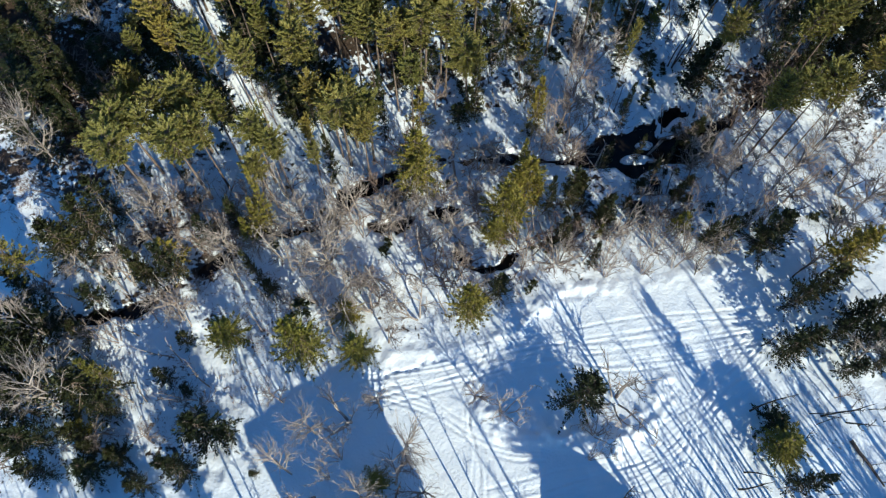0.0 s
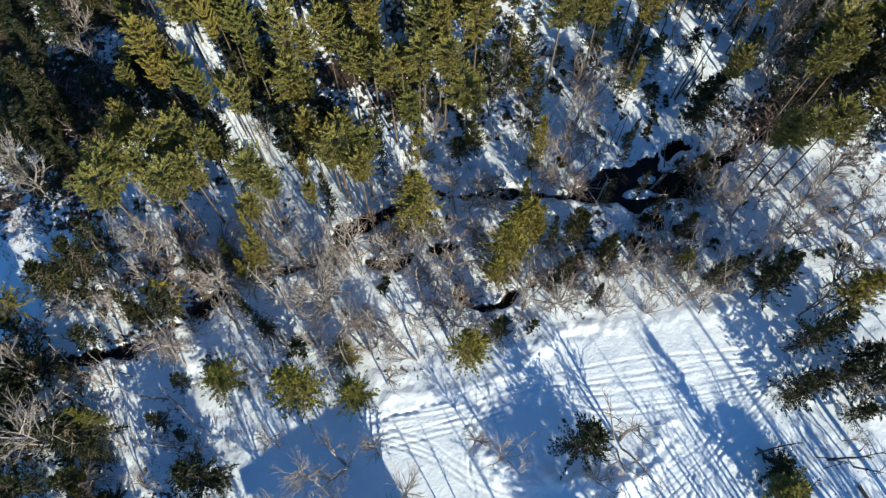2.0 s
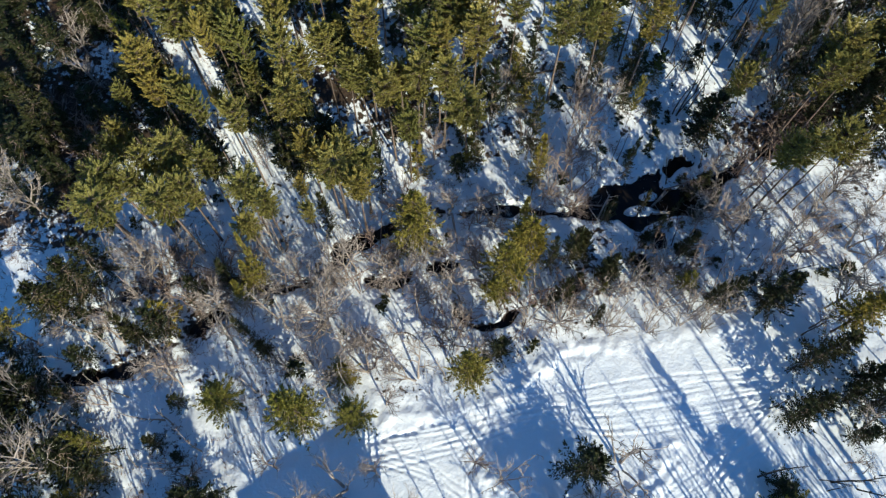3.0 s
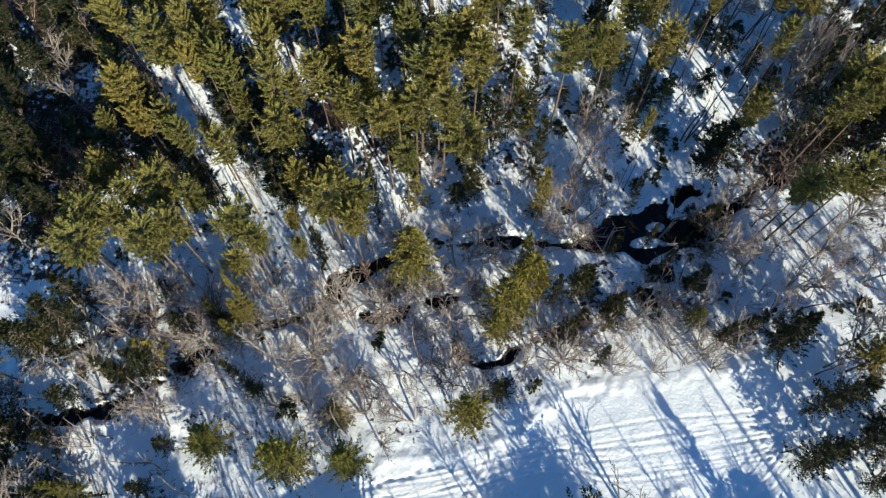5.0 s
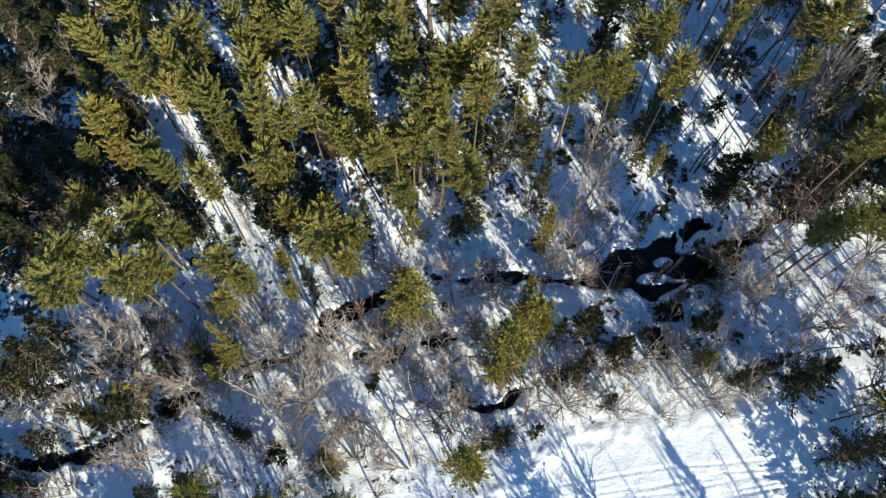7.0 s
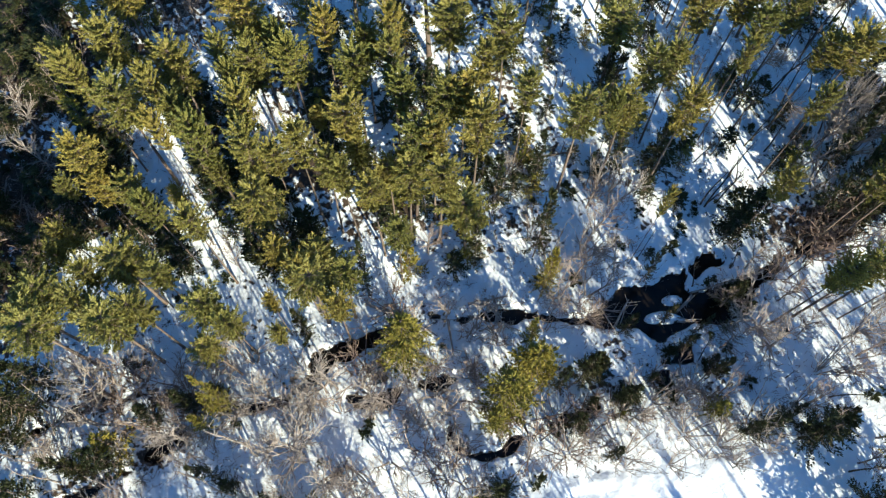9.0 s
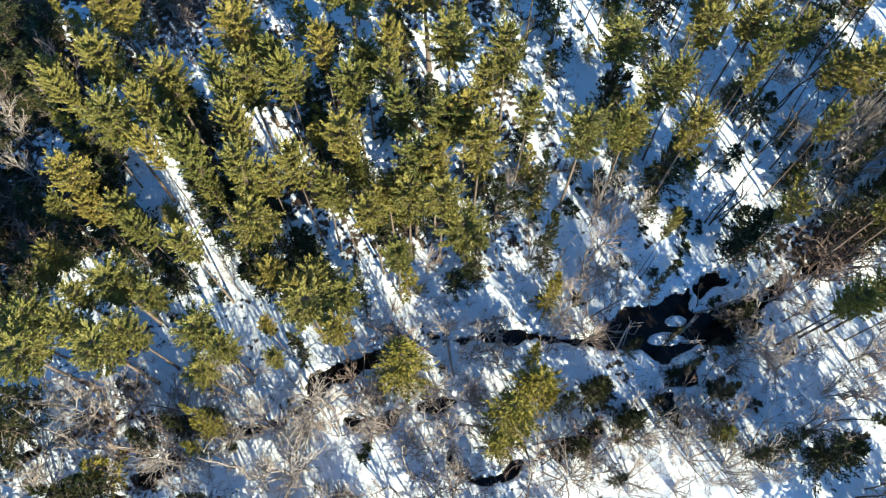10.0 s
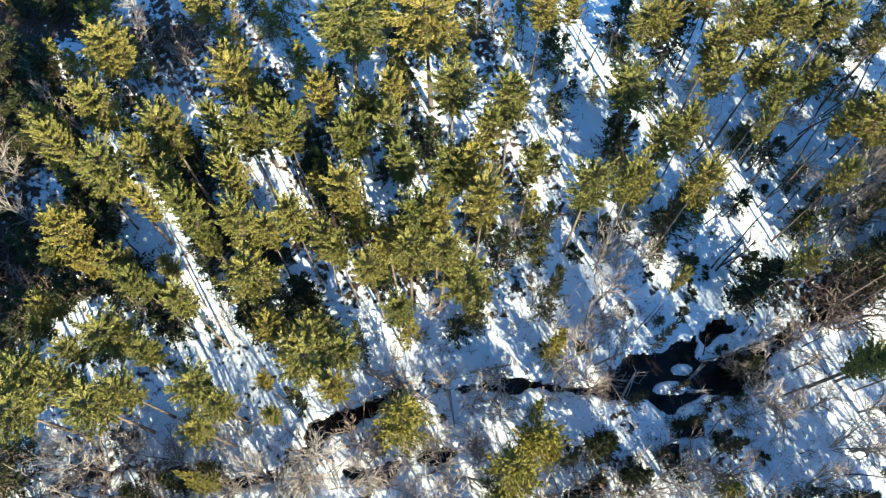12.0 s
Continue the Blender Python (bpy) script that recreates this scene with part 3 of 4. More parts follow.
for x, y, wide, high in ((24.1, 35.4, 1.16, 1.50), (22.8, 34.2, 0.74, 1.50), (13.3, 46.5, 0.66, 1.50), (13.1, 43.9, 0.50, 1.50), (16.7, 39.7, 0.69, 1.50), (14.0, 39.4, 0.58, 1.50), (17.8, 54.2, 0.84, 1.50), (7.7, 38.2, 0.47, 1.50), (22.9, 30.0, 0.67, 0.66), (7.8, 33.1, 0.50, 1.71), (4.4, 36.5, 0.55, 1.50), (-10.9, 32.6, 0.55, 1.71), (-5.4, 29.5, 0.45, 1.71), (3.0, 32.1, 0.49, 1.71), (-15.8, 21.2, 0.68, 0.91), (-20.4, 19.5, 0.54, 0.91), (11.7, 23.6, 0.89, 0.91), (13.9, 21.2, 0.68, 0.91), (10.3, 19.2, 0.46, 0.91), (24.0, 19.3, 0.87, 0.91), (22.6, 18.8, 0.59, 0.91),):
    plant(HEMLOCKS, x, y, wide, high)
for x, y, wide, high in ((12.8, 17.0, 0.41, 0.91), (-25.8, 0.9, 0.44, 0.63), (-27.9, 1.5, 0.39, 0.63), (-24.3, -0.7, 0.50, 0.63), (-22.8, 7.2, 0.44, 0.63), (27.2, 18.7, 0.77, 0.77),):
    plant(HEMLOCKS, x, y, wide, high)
# seven at x below -31, y over 30: shaded pines set as dark hemlocks
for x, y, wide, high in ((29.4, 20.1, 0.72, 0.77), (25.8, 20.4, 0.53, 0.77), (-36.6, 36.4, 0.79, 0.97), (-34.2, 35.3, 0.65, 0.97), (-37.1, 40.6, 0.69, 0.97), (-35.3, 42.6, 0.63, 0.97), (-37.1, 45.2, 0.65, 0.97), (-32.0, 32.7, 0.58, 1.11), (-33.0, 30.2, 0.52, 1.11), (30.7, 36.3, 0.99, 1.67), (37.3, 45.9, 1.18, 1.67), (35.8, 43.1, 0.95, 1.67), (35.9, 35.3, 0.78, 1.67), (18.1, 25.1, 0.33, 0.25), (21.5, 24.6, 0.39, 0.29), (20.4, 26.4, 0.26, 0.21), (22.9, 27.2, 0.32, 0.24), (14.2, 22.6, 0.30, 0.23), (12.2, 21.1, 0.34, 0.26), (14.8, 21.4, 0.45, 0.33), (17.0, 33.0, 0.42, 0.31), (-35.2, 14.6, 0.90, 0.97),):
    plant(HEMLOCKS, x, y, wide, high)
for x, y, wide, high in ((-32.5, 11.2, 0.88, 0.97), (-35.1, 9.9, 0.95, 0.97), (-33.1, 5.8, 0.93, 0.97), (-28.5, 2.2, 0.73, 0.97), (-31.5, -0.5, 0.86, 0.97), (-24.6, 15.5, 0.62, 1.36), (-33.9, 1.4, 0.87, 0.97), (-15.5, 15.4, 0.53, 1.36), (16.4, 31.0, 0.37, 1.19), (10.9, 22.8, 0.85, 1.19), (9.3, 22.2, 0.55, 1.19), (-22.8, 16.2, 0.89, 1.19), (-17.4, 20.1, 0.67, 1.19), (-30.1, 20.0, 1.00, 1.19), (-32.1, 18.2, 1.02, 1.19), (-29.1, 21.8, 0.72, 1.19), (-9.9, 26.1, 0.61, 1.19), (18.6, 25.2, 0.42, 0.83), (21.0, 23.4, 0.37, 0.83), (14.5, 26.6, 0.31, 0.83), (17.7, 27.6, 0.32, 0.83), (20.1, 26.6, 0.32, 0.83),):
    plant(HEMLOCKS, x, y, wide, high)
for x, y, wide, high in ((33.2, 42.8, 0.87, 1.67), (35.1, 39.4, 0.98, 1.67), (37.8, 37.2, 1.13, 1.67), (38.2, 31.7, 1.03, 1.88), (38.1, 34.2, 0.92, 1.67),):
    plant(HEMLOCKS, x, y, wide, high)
for x, y, wide, high in ((-3.3, 0.9, 0.64, 1.49), (-6.3, -2.5, 0.67, 1.49), (-30.3, 5.0, 1.25, 1.17), (-33.5, 3.7, 0.73, 1.17), (-9.8, 17.1, 0.78, 1.17), (-18.4, 18.1, 0.64, 0.99), (33.2, 18.8, 0.78, 1.17), (37.3, 22.7, 0.79, 1.17), (39.7, 28.9, 0.71, 1.17), (35.0, 29.4, 0.67, 1.17), (32.0, 26.5, 0.67, 1.17), (39.3, 19.8, 0.66, 1.17), (-25.0, 21.2, 0.64, 1.17), (31.6, 42.4, 0.71, 1.49), (33.3, 41.1, 0.65, 1.49), (-10.4, 2.7, 0.68, 1.33), (-12.2, -0.5, 0.64, 1.33), (-8.3, 21.8, 0.65, 1.33), (-35.7, 27.3, 0.77, 1.33), (-32.8, 10.6, 0.64, 1.33), (31.8, 42.6, 0.68, 1.33),):
    plant(BROADS, x, y, wide, high)
for x, y, wide, high in ((-22.4, 12.5, 0.94, 0.87), (-27.1, 15.6, 0.98, 0.87), (-15.9, 19.3, 0.94, 0.87), (-2.0, 12.5, 0.85, 0.87), (-4.6, 10.4, 0.77, 0.87), (-13.3, 5.3, 0.68, 0.87), (-19.8, 4.3, 0.91, 0.87), (-6.8, 15.6, 0.83, 0.87), (-8.4, 21.0, 0.92, 0.75), (-0.7, 19.4, 0.84, 0.75), (-3.3, 16.7, 0.72, 0.75), (2.9, 22.7, 0.89, 0.75), (0.3, 23.8, 0.74, 0.75), (-11.3, 21.0, 0.93, 0.75), (-4.8, 19.9, 0.73, 0.75), (2.3, 17.2, 0.72, 0.75), (-33.9, 14.5, 0.81, 0.75), (-35.3, 9.6, 1.01, 0.75), (-35.2, 0.2, 1.00, 0.75), (-27.6, 2.8, 0.84, 0.75), (-23.7, 2.0, 0.74, 0.75), (11.8, 27.9, 1.01, 0.87),):
    plant(BIRCHES + GREYS[:1] + ELMS, x, y, wide, high)
for x, y, wide, high in ((25.7, 26.6, 1.02, 0.87), (34.0, 8.1, 1.00, 0.87), (38.3, 14.5, 0.92, 0.87), (31.4, 16.9, 1.00, 0.87), (32.6, 5.7, 0.71, 0.87), (28.0, 18.9, 0.91, 0.87), (9.9, 29.7, 0.89, 0.99), (12.0, 29.7, 0.89, 0.99), (12.7, 33.3, 0.82, 0.99), (12.2, 37.1, 0.73, 0.99), (9.2, 29.2, 0.80, 0.99), (-9.5, 20.6, 0.80, 0.99), (-7.1, 20.3, 0.82, 0.99), (-3.4, 20.0, 0.79, 0.99), (2.4, 26.2, 0.71, 0.99), (3.3, 26.9, 0.63, 0.99), (11.4, 27.6, 0.72, 0.99), (25.0, 32.2, 0.88, 0.99), (27.1, 32.1, 0.89, 0.99), (27.4, 29.6, 0.78, 0.99), (23.5, 27.5, 0.86, 0.99), (28.5, 26.7, 0.81, 0.99),):
    plant(BIRCHES + GREYS[:1] + ELMS, x, y, wide, high)
for x, y, wide, high in ((-28.6, 22.4, 0.89, 0.87), (-30.3, 20.3, 0.90, 0.87), (-22.7, 22.5, 1.02, 0.87), (-18.2, 20.1, 1.00, 0.87), (-13.5, 20.1, 0.89, 0.87), (-11.9, 20.5, 0.80, 0.87), (-15.1, 20.0, 0.82, 0.87), (31.0, 23.5, 0.99, 0.87), (28.6, 21.3, 0.97, 0.87), (32.9, 25.0, 0.92, 0.87), (20.2, 20.9, 0.67, 0.87), (-4.7, 22.8, 0.72, 0.87), (-0.9, 24.0, 0.63, 0.87), (-33.4, 43.2, 0.88, 1.12), (-31.8, 40.0, 0.86, 1.12), (-25.7, 45.2, 0.64, 1.12), (-21.1, 53.3, 0.98, 1.12), (-25.4, 56.5, 1.03, 1.12), (-17.5, 55.6, 0.86, 1.12), (-25.5, 42.4, 0.67, 1.12), (-29.7, 48.0, 0.79, 1.12), (-20.5, 50.4, 0.88, 1.12),):
    plant(BIRCHES + GREYS[:1] + ELMS, x, y, wide, high)
for x, y, wide, high in ((-23.6, 53.4, 0.87, 1.12), (4.1, 56.9, 0.92, 1.12), (-4.5, 54.2, 0.67, 1.12), (-15.7, 31.5, 0.50, 1.12), (-0.7, 33.1, 0.64, 1.12), (-14.5, 43.6, 0.46, 1.12), (35.4, 44.4, 0.88, 1.12), (29.6, 40.5, 0.93, 1.12), (12.4, 34.5, 0.99, 1.12), (14.0, 37.3, 0.90, 1.12), (10.9, 30.8, 0.86, 1.12), (14.4, 31.9, 0.87, 1.12), (22.8, 29.2, 0.93, 1.12), (24.5, 27.2, 1.02, 1.12), (22.3, 25.7, 0.82, 1.12), (25.2, 29.7, 0.95, 1.12), (19.7, 22.6, 0.75, 1.12), (21.5, 21.5, 0.81, 1.12), (26.2, 25.7, 0.90, 1.12), (16.7, 21.4, 0.70, 1.12), (7.5, 34.4, 0.79, 1.12), (8.6, 26.9, 0.77, 1.12),):
    plant(BIRCHES + GREYS[:1] + ELMS, x, y, wide, high)
for x, y, wide, high in ((-7.7, 3.7, 1.03, 0.99), (-5.0, 4.6, 0.78, 0.99), (-1.5, -1.8, 1.02, 0.99), (-10.2, -2.2, 0.96, 0.99), (-3.8, -1.3, 1.02, 0.99), (2.7, 5.6, 0.78, 0.99), (-12.7, 16.9, 0.99, 0.99), (-10.4, 19.5, 0.94, 0.99), (-18.8, 19.1, 1.02, 0.99), (-22.5, 22.5, 1.00, 0.99), (-25.4, 23.5, 0.93, 0.99), (-27.5, 16.0, 1.02, 0.99), (-28.8, 18.2, 0.94, 0.99), (-22.4, 13.7, 0.98, 0.99), (-17.8, 15.8, 0.78, 0.99), (-27.8, 10.6, 0.92, 0.99), (-4.1, 21.0, 0.88, 0.99), (-2.1, 18.9, 0.84, 0.99), (-6.2, 15.2, 0.75, 0.99), (-9.7, 12.5, 0.71, 0.99), (-3.5, 13.4, 0.75, 0.99), (-30.9, 16.8, 0.85, 0.99),):
    plant(BIRCHES + GREYS[:1] + ELMS, x, y, wide, high)
for x, y, wide, high in ((-14.1, 24.1, 0.79, 0.99), (-2.7, 22.7, 0.76, 0.99), (2.9, 23.7, 0.88, 0.99), (4.7, 26.8, 0.83, 0.99), (1.0, 28.2, 0.76, 0.99), (0.1, 21.7, 0.76, 0.99), (28.9, 45.3, 1.02, 0.99), (33.6, 46.4, 0.99, 0.99), (30.9, 38.9, 0.92, 0.99), (27.0, 49.1, 0.87, 0.99), (5.2, 38.8, 0.67, 0.99),):
    plant(BIRCHES + GREYS[:1] + ELMS, x, y, wide, high)
for x, y, wide, high in ((5.0, 4.4, 1.25, 1.25), (14.3, 5.5, 1.6, 1.3), (12.3, 2.6, 1.2, 1.0), (-8.3, 0.7, 0.66, 1.84), (-9.2, -0.8, 0.56, 1.84), (11.9, 0.7, 0.50, 1.84), (11.6, 33.0, 0.96, 1.30), (9.0, 32.7, 0.95, 1.30), (12.8, 38.0, 0.84, 1.30), (29.6, 23.8, 1.02, 1.30), (23.5, 19.4, 1.02, 1.30), (27.3, 21.0, 0.76, 1.30), (17.6, 16.7, 0.82, 1.30), (14.2, 16.4, 0.63, 1.30), (10.3, 17.7, 0.63, 1.30), (7.0, 17.2, 0.56, 1.30), (20.3, 17.2, 0.62, 1.30), (22.3, 16.9, 0.73, 1.30),):
    plant(FANS, x, y, wide, high)
for x, y, wide, high in ((25.4, 4.6, 0.85, 0.73), (24.3, -0.3, 0.84, 0.73), (23.7, -1.6, 0.84, 0.73), (31.2, 4.2, 0.88, 0.73), (33.2, 3.7, 0.89, 0.73), (28.8, 1.2, 0.87, 0.73), (30.7, 16.3, 0.90, 0.73), (22.1, 16.5, 0.69, 0.73), (27.1, 10.1, 0.69, 0.73), (38.2, 12.1, 0.94, 0.73), (19.2, 48.8, 0.86, 0.89), (18.1, 48.9, 0.85, 0.89), (19.5, 53.0, 0.89, 0.89), (24.4, 45.9, 0.86, 0.89), (22.5, 46.6, 0.86, 0.89), (20.9, 47.1, 0.85, 0.89), (34.0, 55.8, 0.99, 0.89), (33.5, 53.3, 0.97, 0.89), (34.1, 51.8, 0.96, 0.89), (31.1, 50.8, 0.93, 0.89), (29.2, 48.6, 0.90, 0.89), (28.2, 47.2, 0.89, 0.89),):
    plant(POLES, x, y, wide, high)
for x, y, wide, high in ((27.7, 46.9, 0.88, 0.89), (16.2, 32.9, 0.46, 0.89), (28.8, 46.0, 0.89, 0.89), (24.8, 45.5, 0.86, 0.89), (22.9, 37.6, 0.81, 0.89), (22.1, 37.6, 0.81, 0.89), (12.3, 54.8, 0.70, 0.89), (11.1, 55.6, 0.70, 0.89), (4.4, 35.7, 0.67, 0.89), (7.4, 36.0, 0.53, 0.89),):
    plant(POLES, x, y, wide, high)
for x, y, wide, high in ((31.2, 37.0, 1.50, 1.15), (33.1, 37.5, 1.50, 1.15), (34.1, 34.8, 1.50, 1.15), (30.4, 35.2, 1.50, 1.15), (30.8, 33.3, 1.50, 1.15), (35.7, 38.0, 1.50, 1.15), (31.9, 35.7, 1.50, 1.15), (34.7, 36.3, 1.50, 1.15), (30.5, 34.3, 1.50, 1.15), (31.5, 33.3, 1.50, 1.15), (27.6, 31.7, 1.30, 1.66), (-5.6, 24.3, 1.28, 1.66), (-3.2, 28.3, 1.15, 1.66), (6.7, 19.8, 1.50, 1.15), (10.9, 20.4, 1.29, 1.66), (-32.0, 32.7, 1.27, 1.66), (-31.0, 34.7, 1.27, 1.66), (-34.6, 36.8, 1.50, 1.15),):
    plant(SHRUBS, x, y, wide, high)
for x, y, wide, high in ((-10.8, 8.7, 1.01, 1.06), (-17.8, 10.5, 0.99, 0.69), (-7.0, 9.2, 0.84, 0.44), (2.1, 12.1, 0.85, 0.75), (-26.9, 6.8, 0.87, 0.81), (-34.6, 15.8, 1.48, 1.12), (-15.7, 19.9, 0.80, 0.75), (-32.4, 18.5, 0.60, 0.50), (-5.3, -1.1, 0.67, 0.38), (-8.3, 12.7, 0.81, 0.50),):
    plant(SPRUCES, x, y, wide, high)
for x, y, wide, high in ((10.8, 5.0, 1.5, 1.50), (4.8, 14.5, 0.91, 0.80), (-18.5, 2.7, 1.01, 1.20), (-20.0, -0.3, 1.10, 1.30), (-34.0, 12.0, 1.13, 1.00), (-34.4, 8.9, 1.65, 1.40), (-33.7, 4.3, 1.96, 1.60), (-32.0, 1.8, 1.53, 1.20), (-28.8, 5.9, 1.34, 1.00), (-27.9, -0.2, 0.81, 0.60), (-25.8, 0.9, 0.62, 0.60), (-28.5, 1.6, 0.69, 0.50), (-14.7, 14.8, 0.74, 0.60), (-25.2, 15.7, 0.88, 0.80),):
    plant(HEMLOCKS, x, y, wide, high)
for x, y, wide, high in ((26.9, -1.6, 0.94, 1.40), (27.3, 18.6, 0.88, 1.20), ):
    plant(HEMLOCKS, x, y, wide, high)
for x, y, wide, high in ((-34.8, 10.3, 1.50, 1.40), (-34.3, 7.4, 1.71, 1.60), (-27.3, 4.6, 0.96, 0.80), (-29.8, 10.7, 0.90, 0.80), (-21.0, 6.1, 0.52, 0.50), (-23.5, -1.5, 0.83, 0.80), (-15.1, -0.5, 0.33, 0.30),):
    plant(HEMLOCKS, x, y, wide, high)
for x, y, wide, high in ((7.0, 25.4, 0.71, 0.75), (7.1, 23.4, 0.94, 0.82), (5.5, 21.0, 1.02, 0.75), (8.0, 22.4, 0.69, 0.60), (4.6, 19.5, 0.65, 0.50), (20.8, 20.5, 0.54, 0.40), (13.8, 20.1, 0.38, 0.28),):
    plant(SPRUCES, x, y, wide, high)
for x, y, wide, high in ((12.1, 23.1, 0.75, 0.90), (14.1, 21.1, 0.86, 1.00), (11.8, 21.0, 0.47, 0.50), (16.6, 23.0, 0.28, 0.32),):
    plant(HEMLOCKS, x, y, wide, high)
for x, y, wide, high in ((20.9, 24.2, 0.92, 0.87), (22.2, 23.8, 0.57, 0.60), (18.6, 23.3, 0.78, 0.73), (18.0, 21.3, 0.99, 1.00), (20.2, 22.6, 0.50, 0.47), (21.6, 26.6, 0.64, 0.67), (16.4, 24.2, 0.43, 0.47), (20.0, 25.3, 0.50, 0.53), (8.0, 19.0, 0.50, 0.47), (12.9, 19.7, 0.36, 0.40), (18.2, 25.3, 0.85, 0.80), (17.9, 24.4, 0.64, 0.67), (22.7, 22.7, 0.64, 0.67), (19.7, 27.6, 0.43, 0.47),):
    plant(SAPLINGS, x, y, wide, high)
for x, y, wide, high in ((14.1, 17.3, 1.09, 0.87), (18.8, 18.9, 1.22, 0.98), (9.9, 17.4, 1.31, 0.65), (15.7, 20.5, 0.94, 0.87),):
    plant(FANS, x, y, wide, high)
for x, y, wide, high in ((7.5, 18.1, 1.30, 1.00), (11.6, 18.6, 1.15, 0.92), (9.2, 20.0, 1.00, 0.85), (16.8, 23.0, 1.00, 0.77),):
    plant(SHRUBS, x, y, wide, high)
for x, y, wide, high in ((26.8, 1.7, 0.96, 0.36), (33.3, 16.6, 0.99, 0.88), (27.7, 1.1, 0.66, 0.38),):
    plant(SPRUCES, x, y, wide, high)
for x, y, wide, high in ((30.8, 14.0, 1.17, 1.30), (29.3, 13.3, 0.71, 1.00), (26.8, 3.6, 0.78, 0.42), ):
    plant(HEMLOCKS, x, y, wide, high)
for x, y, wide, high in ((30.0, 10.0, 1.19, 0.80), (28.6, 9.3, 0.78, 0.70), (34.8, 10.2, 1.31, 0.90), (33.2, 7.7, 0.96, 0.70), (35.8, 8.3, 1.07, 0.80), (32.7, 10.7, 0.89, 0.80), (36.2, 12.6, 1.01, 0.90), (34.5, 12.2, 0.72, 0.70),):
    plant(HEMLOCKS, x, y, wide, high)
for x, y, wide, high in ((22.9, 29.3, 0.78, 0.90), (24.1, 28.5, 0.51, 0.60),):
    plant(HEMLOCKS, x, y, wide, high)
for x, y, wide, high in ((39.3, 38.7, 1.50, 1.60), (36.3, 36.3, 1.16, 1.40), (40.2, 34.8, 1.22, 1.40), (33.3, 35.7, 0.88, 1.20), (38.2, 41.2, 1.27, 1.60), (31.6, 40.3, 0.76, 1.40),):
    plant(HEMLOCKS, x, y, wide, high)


# ---- fallen logs and leaning dead wood ----
def log(a, b, r, mat, label):
    """A dead trunk lying from a to b (x, y, height over the ground), with stubs of its limbs."""
    rnd = random.Random(int(a[0] * 31 + b[1] * 17))
    p, q = (Vector((x, y, max(float(ground_z(x, y)), WATER_Z) + up)) for x, y, up in (a, b))
    side = (q - p).cross(Vector((0, 0, 1))).normalized()
    pts = [p.lerp(q, s) + side * rnd.uniform(-0.06, 0.06) for s in (0, 0.25, 0.5, 0.75, 1)]
    trunk = Builder()
    trunk.tube(pts, [r, r * 0.92, r * 0.8, r * 0.65, r * 0.4], 8)
    pieces = [("trunk", trunk, mat)]
    for k in range(rnd.randint(2, 4)):
        s = rnd.uniform(0.3, 0.95)
        root = p.lerp(q, s)
        stub = Builder()
        way = (side * rnd.choice((-1, 1)) + (q - p).normalized() * 0.6 + Vector((0, 0, rnd.uniform(0.1, 0.8)))) * rnd.uniform(0.3, 0.9)
        stub.tube([root, root + way * 0.5, root + way], [r * 0.4, r * 0.3, r * 0.12], 4)
        pieces.append(("branch_stub", stub, mat))
    thing("fallen_log", label, "log", "fallen logs", pieces)


log((-3.6, 28.6, 0.3), (0.1, 26.3, 0.3), 0.14, PALE_BARK, "pale weathered fallen trunk lying over the creek snow")
log((2.5, 28.9, 0.3), (5.7, 29.5, 0.5), 0.13, PALE_BARK, "pale weathered fallen trunk lying over the creek snow")
log((4.5, 29.6, 0.4), (5.0, 27.1, 0.1), 0.12, PALE_BARK, "pale weathered fallen trunk lying over the creek snow")
log((3.8, 29.4, 0.2), (5.7, 26.9, 0.2), 0.1, PALE_BARK, "pale weathered fallen trunk lying over the creek snow")
log((6.4, 40.8, 0.2), (11.3, 41.7, 0.6), 0.14, PINE_BARK, "dark fallen trunk lying in the forest snow")
log((14.1, 27.3, 0.1), (15.2, 29.3, 1.2), 0.1, PALE_BARK, "pale weathered fallen trunk lying over the creek snow")
log((20.5, 30.0, 0.4), (19.0, 28.5, 0.1), 0.09, PALE_BARK, "pale weathered fallen trunk lying over the creek snow")
log((22.4, 30.7, 0.3), (26.3, 31.9, 1.0), 0.12, PALE_BARK, "pale weathered fallen trunk lying over the creek snow")
log((33.3, 2.2, 0.1), (35.4, -1.4, 0.3), 0.16, PINE_BARK, "dark fallen trunk lying in the forest snow")
log((-33.5, 22.6, 0.4), (-29.0, 19.8, 0.4), 0.12, PALE_BARK, "pale weathered fallen trunk lying over the creek snow")
log((19.2, 27.8, 0.1), (21.1, 28.0, 0.3), 0.08, PALE_BARK, "pale weathered fallen trunk lying over the creek snow")
log((13.1, 28.7, 0.1), (15.2, 28.6, 0.3), 0.07, PALE_BARK, "pale weathered fallen trunk lying over the creek snow")
log((-5.7, 28.9, 0.2), (-2.1, 27.3, 0.4), 0.1, PALE_BARK, "pale weathered fallen trunk lying over the creek snow")
log((-40.0, 27.5, 0.5), (-37.1, 28.6, 0.5), 0.1, PALE_BARK, "pale weathered fallen trunk lying over the creek snow")
log((12.5, 29.6, 0.4), (14.3, 26.5, 0.4), 0.06, PALE_BARK, "thin pale dead branch lying over the open pool")
log((15.2, 29.1, 0.5), (14.5, 27.3, 0.1), 0.06, PALE_BARK, "thin pale dead branch lying over the open pool")
log((13.2, 28.7, 0.2), (15.7, 28.4, 0.2), 0.04, PALE_BARK, "thin pale dead branch lying over the open pool")
log((20.7, 30.0, 0.3), (19.2, 28.5, 0.1), 0.06, PALE_BARK, "thin pale dead branch lying over the open pool")
